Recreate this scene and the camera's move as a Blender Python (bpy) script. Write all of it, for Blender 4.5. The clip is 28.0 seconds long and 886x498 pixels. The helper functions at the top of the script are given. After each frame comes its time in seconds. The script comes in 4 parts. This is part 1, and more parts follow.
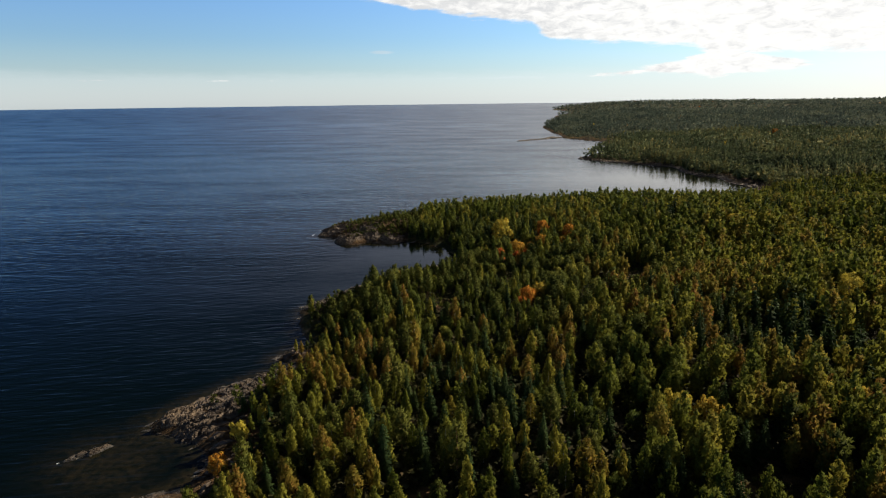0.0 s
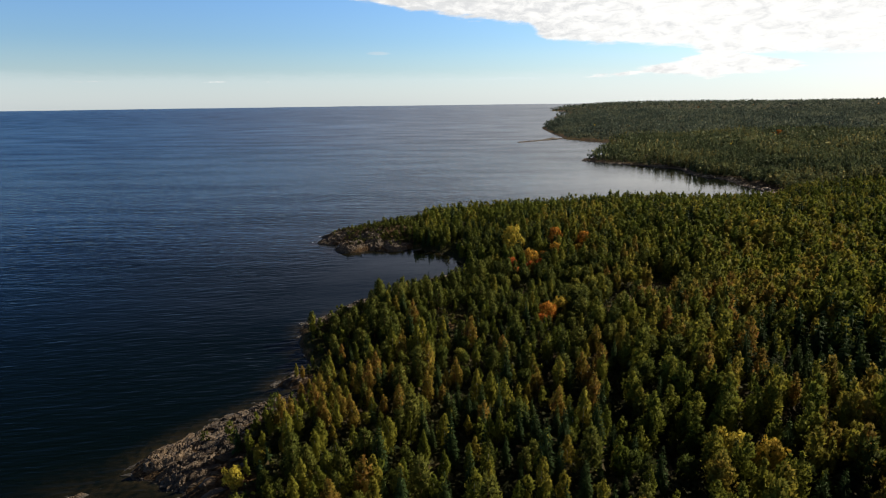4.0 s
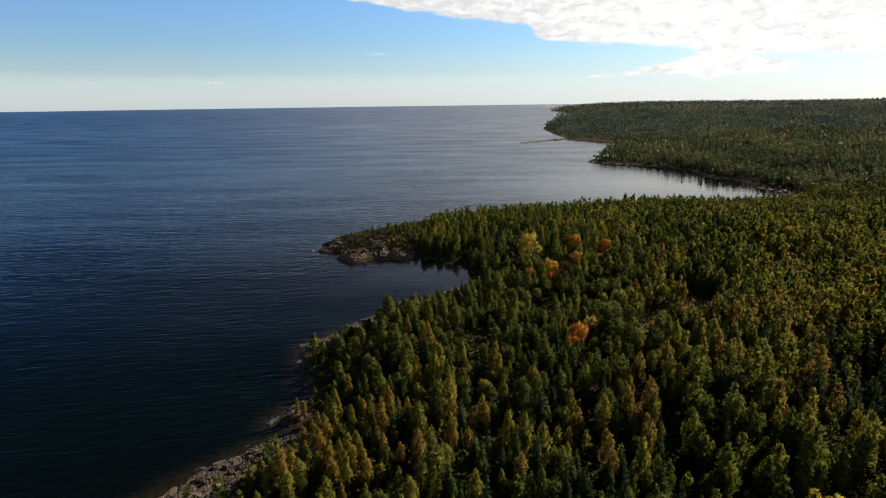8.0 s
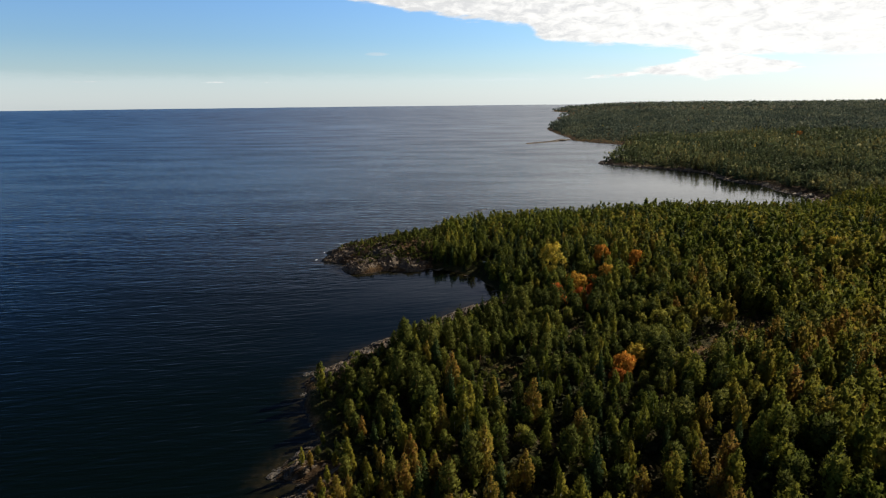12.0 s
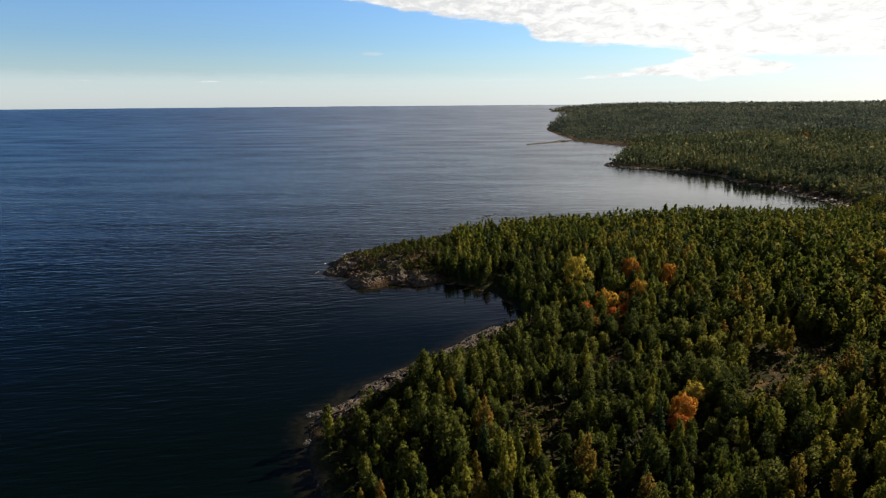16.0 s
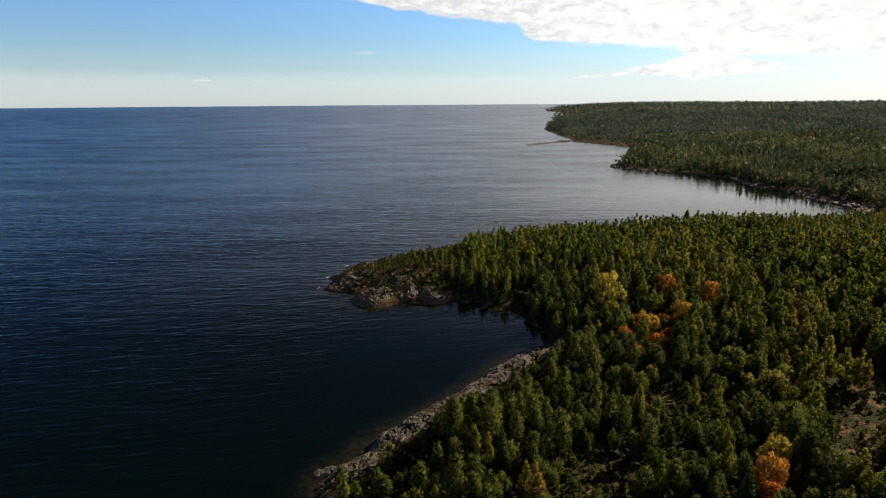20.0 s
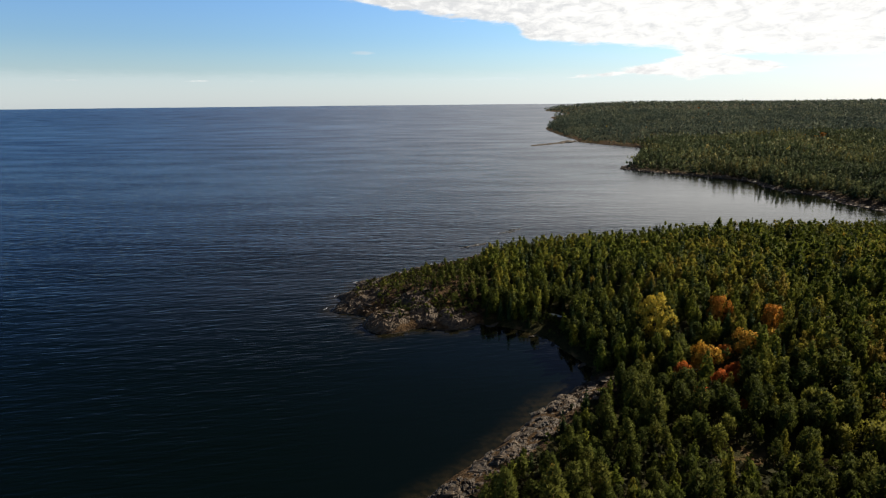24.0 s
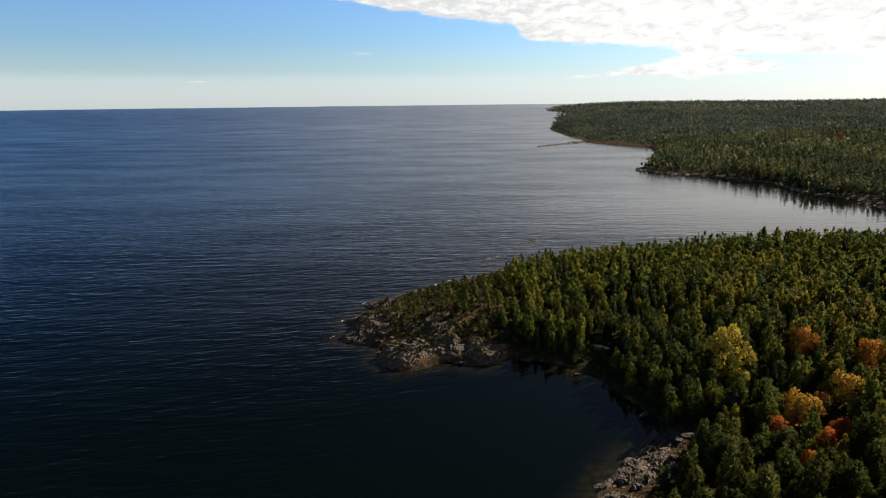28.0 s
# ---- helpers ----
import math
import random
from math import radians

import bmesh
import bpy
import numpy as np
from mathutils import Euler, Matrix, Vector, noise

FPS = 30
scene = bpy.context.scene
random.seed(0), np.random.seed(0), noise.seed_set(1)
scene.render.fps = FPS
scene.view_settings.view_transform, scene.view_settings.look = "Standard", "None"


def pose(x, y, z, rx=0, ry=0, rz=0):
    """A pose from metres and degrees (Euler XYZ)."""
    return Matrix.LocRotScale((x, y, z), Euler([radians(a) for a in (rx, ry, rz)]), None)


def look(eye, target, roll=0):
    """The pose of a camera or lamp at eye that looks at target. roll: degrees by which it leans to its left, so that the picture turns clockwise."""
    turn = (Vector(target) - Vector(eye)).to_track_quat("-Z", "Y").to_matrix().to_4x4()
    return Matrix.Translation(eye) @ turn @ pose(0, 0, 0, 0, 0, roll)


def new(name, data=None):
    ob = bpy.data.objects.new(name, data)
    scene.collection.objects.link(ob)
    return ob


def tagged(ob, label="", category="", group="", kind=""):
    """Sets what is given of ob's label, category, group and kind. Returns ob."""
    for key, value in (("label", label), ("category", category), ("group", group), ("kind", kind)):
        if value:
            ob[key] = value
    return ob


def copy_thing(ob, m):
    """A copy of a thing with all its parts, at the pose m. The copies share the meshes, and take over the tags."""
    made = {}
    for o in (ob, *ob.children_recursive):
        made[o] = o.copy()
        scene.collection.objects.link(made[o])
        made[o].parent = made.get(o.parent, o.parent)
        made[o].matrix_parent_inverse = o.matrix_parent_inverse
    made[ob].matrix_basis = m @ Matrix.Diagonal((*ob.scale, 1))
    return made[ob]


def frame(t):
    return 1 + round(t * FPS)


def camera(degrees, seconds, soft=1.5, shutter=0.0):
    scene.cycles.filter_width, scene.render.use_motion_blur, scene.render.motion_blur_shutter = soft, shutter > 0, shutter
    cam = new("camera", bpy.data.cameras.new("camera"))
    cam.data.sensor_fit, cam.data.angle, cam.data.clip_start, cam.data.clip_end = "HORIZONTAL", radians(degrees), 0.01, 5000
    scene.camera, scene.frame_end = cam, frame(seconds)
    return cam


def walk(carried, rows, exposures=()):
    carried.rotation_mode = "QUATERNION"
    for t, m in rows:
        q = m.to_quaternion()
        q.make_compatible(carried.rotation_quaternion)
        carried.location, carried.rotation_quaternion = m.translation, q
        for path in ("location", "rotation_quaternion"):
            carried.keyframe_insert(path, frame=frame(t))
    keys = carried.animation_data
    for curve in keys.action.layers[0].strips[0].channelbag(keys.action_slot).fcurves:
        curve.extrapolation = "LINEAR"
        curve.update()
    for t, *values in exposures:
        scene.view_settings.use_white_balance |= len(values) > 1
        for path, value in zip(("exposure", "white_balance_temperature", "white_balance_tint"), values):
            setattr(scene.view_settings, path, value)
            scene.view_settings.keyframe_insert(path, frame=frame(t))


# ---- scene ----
# The camera: a drone that flies along the shore, about 70 m over the lake.
cam = camera(75.0, 28.0, soft=1.15)
PATH = [
    (0, 0.00, 0.00, 70.00, 75.65, 0.67, 0.54),
    (2, -2.39, 7.04, 69.99, 75.70, 0.68, 0.38),
    (4, -4.86, 15.41, 69.68, 75.74, 0.70, 0.23),
    (6, -7.46, 24.68, 69.22, 75.78, 0.72, 0.12),
    (8, -10.22, 34.50, 68.74, 75.80, 0.74, 0.04),
    (10, -13.16, 44.60, 68.32, 75.81, 0.69, 0.12),
    (12, -16.28, 54.80, 68.02, 75.81, 0.61, 0.07),
    (14, -19.58, 65.00, 67.88, 75.80, 0.53, -0.15),
    (16, -23.04, 75.18, 67.88, 75.80, 0.44, -0.37),
    (18, -26.63, 85.41, 68.00, 75.77, 0.38, -0.66),
    (20, -30.31, 95.83, 68.18, 75.72, 0.37, -0.98),
    (22, -34.01, 106.69, 68.34, 75.72, 0.44, -1.14),
    (24, -37.68, 118.30, 68.34, 75.72, 0.52, -1.25),
    (26, -41.24, 131.05, 68.04, 75.74, 0.58, -1.32),
    (28, -44.59, 145.43, 67.26, 75.76, 0.62, -1.34),
]
walk(cam, [(t, pose(*row)) for t, *row in PATH], exposures=[(0, 0.63), (28, 0.63)])

# ---------------------------------------------------------------- world and sun
SUN_AZ, SUN_EL = radians(55), radians(27)
world = bpy.data.worlds.new("world")
scene.world = world
world.use_nodes = True


class Nodes:
    """Short hand for building a node tree."""

    def __init__(self, tree):
        self.tree = tree
        tree.nodes.clear()

    def add(self, kind, ins=(), **props):
        n = self.tree.nodes.new("ShaderNode" + kind)
        for k, v in props.items():
            if k == "operation":
                n.operation = v
            elif k == "noise_dimensions":
                n.noise_dimensions = v
            elif k == "feature":
                n.feature = v
            elif k == "attribute_name":
                n.attribute_name = v
            elif k == "data_type":
                n.data_type = v
            elif k == "blend_type":
                n.blend_type = v
            elif k == "interpolation_type":
                n.interpolation_type = v
            elif k == "wave_type":
                n.wave_type = v
        for k, v in dict(ins).items():
            self.put(n.inputs[k], v)
        return n

    def put(self, socket, v):
        if hasattr(v, "links"):
            self.tree.links.new(v, socket)
        else:
            socket.default_value = v

    def math(self, op, a, b=0.0, c=0.0):
        return self.add("Math", {0: a, 1: b, 2: c}, operation=op).outputs[0]

    def ramp(self, fac, stops):
        n = self.add("ValToRGB", {0: fac})
        els = n.color_ramp.elements
        while len(els) < len(stops):
            els.new(0.5)
        for e, (p, c) in zip(els, stops):
            e.position, e.color = p, (*c, 1)
        return n.outputs[0]

    def mix(self, fac, a, b, blend="MIX"):
        n = self.add("Mix", {0: fac, 6: a, 7: b}, data_type="RGBA", blend_type=blend)
        return n.outputs[2]

    def noise(self, vec, scale, detail=4.0, rough=0.55, dist=0.0):
        return self.add("TexNoise", {"Vector": vec, "Scale": scale, "Detail": detail, "Roughness": rough, "Distortion": dist}).outputs[0]

    def step(self, v, lo, hi):
        return self.add("MapRange", {0: v, 1: lo, 2: hi, 3: 0.0, 4: 1.0}, interpolation_type="SMOOTHSTEP").outputs[0]

    def scaled(self, vec, sx, sy, sz, rz=0.0):
        n = self.add("Mapping", {"Vector": vec, "Scale": (sx, sy, sz), "Rotation": (0, 0, rz)})
        return n.outputs[0]


def sky():
    w = Nodes(world.node_tree)
    tex = w.add("TexSky")
    tex.sky_type, tex.sun_disc = "NISHITA", False
    tex.sun_elevation, tex.sun_rotation = SUN_EL, SUN_AZ
    tex.air_density, tex.dust_density, tex.ozone_density = 1.0, 0.4, 3.0
    d = w.add("TexCoord").outputs["Generated"]
    sep = w.add("SeparateXYZ", {0: d})
    x, y, z = sep.outputs
    az = w.math("MULTIPLY", w.math("ARCTAN2", x, y), 57.2958)
    el = w.math("MULTIPLY", w.math("ARCSINE", z), 57.2958)
    flat = w.add("CombineXYZ", {0: w.math("MULTIPLY", az, 0.10), 1: w.math("MULTIPLY", el, 0.55), 2: 0.0}).outputs[0]
    wisp = w.noise(flat, 1.0, 7.0, 0.6)
    fine = w.noise(flat, 4.0, 6.0, 0.65)
    bend = w.math("ADD", w.math("MULTIPLY", w.math("SUBTRACT", wisp, 0.5), 1.6), w.math("MULTIPLY", w.math("SUBTRACT", fine, 0.5), 1.9))
    # the high sheet of cloud: the height of its lower edge over the azimuth
    across = w.math("DIVIDE", w.math("ADD", az, 45.0), 90.0)

    def profile(points, top):
        return w.math("MULTIPLY", w.ramp(across, [((a + 45.0) / 90.0, (e / top,) * 3) for a, e in points]), top)

    edge = profile(((-45, 15.5), (-20, 11.6), (-8.4, 9.1), (0.9, 7.55), (7.6, 6.75), (9.4, 5.35), (17.3, 4.75), (21.8, 4.3), (23.2, 3.6), (28, 3.5), (36, 3.3)), 16.0)
    sheet = w.step(w.math("ADD", w.math("SUBTRACT", el, edge), w.math("MULTIPLY", bend, 0.6)), -0.12, 0.4)
    # its lower tongue, a lens with a long tail
    mid = profile(((10, 2.0), (14, 2.15), (18, 2.45), (21, 2.75), (25, 3.0), (31, 2.55), (36, 2.5)), 16.0)
    wide = profile(((8, 0.0), (13, 0.17), (18, 0.36), (21, 0.7), (23.5, 1.3), (26.5, 1.0), (31, 0.3), (33, 0.0)), 4.0)
    off = w.math("ABSOLUTE", w.math("SUBTRACT", el, mid))
    tongue = w.step(w.math("ADD", w.math("SUBTRACT", wide, off), w.math("MULTIPLY", bend, 0.42)), 0.02, 0.32)
    # thin streaks low over the horizon, and the veil towards it
    low = w.math("SUBTRACT", 1.0, w.math("ABSOLUTE", w.math("DIVIDE", w.math("SUBTRACT", el, 2.1), 0.75)))
    streak = w.math("MULTIPLY", w.step(w.math("ADD", low, w.math("MULTIPLY", bend, 0.8)), 0.35, 1.1), w.math("ADD", 0.16, w.math("MULTIPLY", w.step(az, -20.0, 6.0), 0.36)))
    haze = w.math("SUBTRACT", 1.0, w.step(w.math("ADD", el, w.math("MULTIPLY", bend, 0.4)), 1.9, 3.1))
    veil = w.math("MULTIPLY", w.math("SUBTRACT", 1.0, w.step(el, 0.0, 6.0)), w.math("ADD", 0.3, w.math("MULTIPLY", w.step(az, -12.0, 30.0), 0.16)))
    veil = w.math("ADD", veil, w.math("MULTIPLY", haze, 0.2))
    puff = w.math("SUBTRACT", 1.0, w.math("ADD", w.math("POWER", w.math("ABSOLUTE", w.math("DIVIDE", w.math("ADD", az, 6.2), 1.3)), 2.0), w.math("POWER", w.math("ABSOLUTE", w.math("DIVIDE", w.math("SUBTRACT", el, 4.5), 0.2)), 2.0)))
    puff = w.math("MULTIPLY", w.step(w.math("ADD", puff, w.math("MULTIPLY", bend, 0.6)), 0.0, 1.0), 0.35)
    cover = w.math("MAXIMUM", w.math("MAXIMUM", sheet, tongue), puff)
    cover = w.math("MULTIPLY", cover, w.step(el, -1.0, 0.2))
    # overhead the sheet thins out into broken cloud
    thin = w.math("SUBTRACT", 1.0, w.math("MULTIPLY", w.step(el, 15, 29), 0.95))
    side = w.math("SUBTRACT", 1.0, w.math("MULTIPLY", w.step(el, 9.2, 11.0), w.step(az, 30.0, -42.0)))
    cover = w.math("MULTIPLY", w.math("MULTIPLY", cover, thin), side)
    grey = w.math("ADD", w.noise(w.scaled(flat, 2.6, 1.3, 1, 0.3), 2.0, 8.0, 0.68, 0.4), w.math("MULTIPLY", w.step(az, -6.0, 24.0), 0.18))
    shade = w.mix(w.step(grey, 0.42, 0.72), (8.8, 8.9, 9.0, 1), (12.2, 12.1, 11.8, 1))
    blue = w.ramp(w.math("DIVIDE", el, 60.0), [(0.0, (0.92, 1.08, 1.28)), (0.07, (1.06, 1.28, 1.5)), (0.17, (1.08, 1.42, 1.84)), (0.25, (0.5, 0.76, 1.18)), (0.36, (0.22, 0.37, 0.6)), (0.55, (0.14, 0.23, 0.34)), (0.8, (0.11, 0.19, 0.28)), (1.0, (0.11, 0.19, 0.28))])
    clear = w.mix(1.0, tex.outputs[0], blue, "MULTIPLY")
    hazy = w.mix(w.math("MAXIMUM", streak, veil), clear, (10.2, 11.0, 11.6, 1))
    col = w.mix(cover, hazy, shade)
    bg = w.add("Background", {0: col, 1: 0.055})
    out = w.add("OutputWorld")
    w.tree.links.new(bg.outputs[0], out.inputs[0])


sky()
sun = new("sun", bpy.data.lights.new("sun", "SUN"))
sun.data.energy, sun.data.angle, sun.data.color = 5.0, radians(0.6), (1.0, 0.88, 0.68)
sun.matrix_world = look((0, 0, 0), (-math.sin(SUN_AZ) * math.cos(SUN_EL), -math.cos(SUN_AZ) * math.cos(SUN_EL), -math.sin(SUN_EL)))


# ---------------------------------------------------------------- materials
def material(name):
    m = bpy.data.materials.new(name)
    m.use_nodes = True
    w = Nodes(m.node_tree)
    out = w.add("OutputMaterial")
    return m, w, out.inputs[0]


def foliage(name, stops, through_share=0.35, clump=0.5):
    """Leaves or needles: the ramp runs over the tint of the single tree, with a change from spray to spray."""
    m, w, out = material(name)
    tint = w.add("Attribute", attribute_name="tint").outputs["Fac"]
    own = w.add("ObjectInfo").outputs["Random"]
    isl = w.add("NewGeometry").outputs["Random Per Island"]
    pos = w.add("TexCoord").outputs["Object"]
    patch = w.noise(pos, clump, 2.0)
    v = w.math("ADD", w.math("MULTIPLY", tint, 0.75), w.math("MULTIPLY", own, 0.12))
    v = w.math("ADD", v, w.math("MULTIPLY", w.math("SUBTRACT", patch, 0.5), 0.35))
    v = w.math("ADD", v, w.math("MULTIPLY", w.math("SUBTRACT", isl, 0.5), 0.18))
    col = w.ramp(v, stops)
    bright = w.math("ADD", 0.52, w.math("MULTIPLY", isl, 0.24))
    col = w.mix(1.0, col, w.add("CombineColor", {0: w.math("MULTIPLY", bright, 0.95), 1: bright, 2: w.math("MULTIPLY", bright, 1.35)}).outputs[0], "MULTIPLY")
    a = w.add("BsdfPrincipled", {"Base Color": col, "Roughness": 0.8, "Specular IOR Level": 0.04})
    b = w.add("BsdfTranslucent", {0: col})
    mix = w.add("MixShader", {0: through_share, 1: a.outputs[0], 2: b.outputs[0]})
    w.tree.links.new(mix.outputs[0], out)
    return m


SPRUCE = foliage("spruce_needles", [(0.0, (0.03, 0.052, 0.013)), (0.5, (0.05, 0.076, 0.017)), (1.0, (0.078, 0.104, 0.02))], 0.2)
PINE = foliage("pine_needles", [(0.0, (0.074, 0.09, 0.016)), (0.5, (0.13, 0.142, 0.022)), (1.0, (0.21, 0.2, 0.03))], 0.34)
BIRCH = foliage("birch_leaves", [(0.0, (0.13, 0.155, 0.018)), (0.35, (0.225, 0.225, 0.026)), (0.62, (0.32, 0.275, 0.03)), (0.85, (0.33, 0.215, 0.032)), (1.0, (0.32, 0.13, 0.03))], 0.45)
HEATHER = foliage("heather", [(0.0, (0.03, 0.042, 0.012)), (0.45, (0.07, 0.064, 0.02)), (0.75, (0.11, 0.075, 0.03)), (1.0, (0.16, 0.1, 0.042))], 0.15)
# far foliage: aerial haze is mixed into these paler, greyer colours
HAZED_FAR_NEEDLES = foliage("haze_tinted_pine_needles", [(0.0, (0.07, 0.092, 0.036)), (0.5, (0.15, 0.175, 0.06)), (1.0, (0.24, 0.245, 0.08))], 0.4)
HAZED_FAR_LEAVES = foliage("haze_tinted_birch_leaves", [(0.0, (0.1, 0.125, 0.045)), (0.5, (0.18, 0.19, 0.06)), (0.8, (0.3, 0.26, 0.07)), (1.0, (0.34, 0.25, 0.07))], 0.3)
HAZY_NEEDLES = foliage("haze_tinted_distant_needles", [(0.0, (0.075, 0.1, 0.064)), (0.5, (0.15, 0.18, 0.1)), (1.0, (0.26, 0.27, 0.13))], 0.4)
AMBER = foliage("autumn_leaves", [(0.0, (0.66, 0.54, 0.06)), (0.3, (0.72, 0.46, 0.05)), (0.55, (0.76, 0.31, 0.035)), (0.85, (0.7, 0.18, 0.035))], 0.3)
ALDER = foliage("alder_leaves", [(0.0, (0.085, 0.11, 0.018)), (0.45, (0.15, 0.165, 0.024)), (0.8, (0.29, 0.27, 0.035)), (1.0, (0.36, 0.31, 0.04))], 0.38)


def bark(name, a, b, scale):
    m, w, out = material(name)
    pos = w.add("TexCoord").outputs["Object"]
    n = w.noise(w.scaled(pos, 1, 1, 0.35), scale, 5.0)
    col = w.mix(w.step(n, 0.4, 0.62), (*a, 1), (*b, 1))
    p = w.add("BsdfPrincipled", {"Base Color": col, "Roughness": 0.9})
    bump = w.add("Bump", {"Height": n, "Strength": 0.6, "Distance": 0.05})
    w.tree.links.new(bump.outputs[0], p.inputs["Normal"])
    w.tree.links.new(p.outputs[0], out)
    return m


BARK_DARK = bark("spruce_bark", (0.07, 0.055, 0.045), (0.13, 0.1, 0.08), 3)
BARK_PINE = bark("pine_bark", (0.16, 0.08, 0.04), (0.3, 0.15, 0.07), 2)
BARK_BIRCH = bark("birch_bark", (0.55, 0.53, 0.48), (0.1, 0.09, 0.08), 4)


def rock_colour(w, pos, pale=1.0):
    big = w.noise(pos, 0.13, 5.0)
    mid = w.noise(pos, 0.9, 6.0, 0.65)
    grain = w.noise(pos, 6.0, 5.0, 0.7)
    col = w.ramp(big, [(0.3, (0.05, 0.034, 0.023)), (0.5, (0.092, 0.06, 0.034)), (0.7, (0.15, 0.102, 0.06))])
    col = w.mix(w.step(mid, 0.46, 0.66), col, (0.23, 0.165, 0.1, 1))
    col = w.mix(w.step(mid, 0.46, 0.3), col, (0.028, 0.021, 0.016, 1))
    col = w.mix(w.math("MULTIPLY", grain, 0.4), col, (0.12, 0.1, 0.085, 1))
    crack = w.add("TexVoronoi", {"Vector": w.scaled(pos, 0.28, 1.1, 0.6, -0.7), "Scale": 1.7}, feature="DISTANCE_TO_EDGE").outputs[0]
    col = w.mix(w.math("MULTIPLY", w.step(crack, 0.035, 0.0), 0.6), col, (0.04, 0.03, 0.023, 1))
    col = w.mix(1.0, col, (0.58 * pale, 0.51 * pale, 0.43 * pale, 1), "MULTIPLY")
    h = w.math("ADD", w.math("MULTIPLY", mid, 0.5), w.math("ADD", w.math("MULTIPLY", grain, 0.2), w.step(crack, 0.0, 0.1)))
    return col, h


def rock_material(name, pale=1.0):
    m, w, out = material(name)
    pos = w.add("NewGeometry").outputs["Position"]
    col, h = rock_colour(w, pos, pale)
    z = w.add("SeparateXYZ", {0: pos}).outputs[2]
    wet = w.step(z, 0.6, 0.1)
    col = w.mix(wet, col, (0.05, 0.042, 0.036, 1))
    own = w.add("ObjectInfo").outputs["Random"]
    k = w.math("ADD", 0.55, w.math("MULTIPLY", own, 0.5))
    col = w.mix(1.0, col, w.add("CombineColor", {0: k, 1: k, 2: k}).outputs[0], "MULTIPLY")
    p = w.add("BsdfPrincipled", {"Base Color": col, "Roughness": 0.75})
    bump = w.add("Bump", {"Height": h, "Strength": 0.7, "Distance": 0.22})
    w.tree.links.new(bump.outputs[0], p.inputs["Normal"])
    w.tree.links.new(p.outputs[0], out)
    return m


ROCK = rock_material("granite")
PALE_ROCK = rock_material("pale_granite", 3.2)


def ground_material():
    m, w, out = material("ground")
    pos = w.add("NewGeometry").outputs["Position"]
    bare = w.add("Attribute", attribute_name="bare").outputs["Fac"]
    rock, h = rock_colour(w, pos)
    z = w.add("SeparateXYZ", {0: pos}).outputs[2]
    rock = w.mix(w.step(z, 0.35, 0.05), rock, (0.05, 0.042, 0.036, 1))
    a = w.noise(pos, 0.25, 5.0)
    b = w.noise(pos, 1.6, 6.0, 0.7)
    moss = w.ramp(b, [(0.3, (0.014, 0.018, 0.006)), (0.5, (0.03, 0.03, 0.01)), (0.7, (0.07, 0.055, 0.02))])
    moss = w.mix(w.math("MULTIPLY", w.step(a, 0.45, 0.65), w.step(bare, 0.02, 0.3)), moss, (0.17, 0.1, 0.045, 1))
    share = w.step(w.math("ADD", bare, w.math("MULTIPLY", w.math("SUBTRACT", b, 0.5), 0.9)), 0.42, 0.58)
    col = w.mix(share, moss, rock)
    p = w.add("BsdfPrincipled", {"Base Color": col, "Roughness": 0.95, "Specular IOR Level": 0.05})
    bump = w.add("Bump", {"Height": w.math("ADD", h, b), "Strength": 0.8, "Distance": 0.3})
    w.tree.links.new(bump.outputs[0], p.inputs["Normal"])
    w.tree.links.new(p.outputs[0], out)
    return m


GROUND = ground_material()


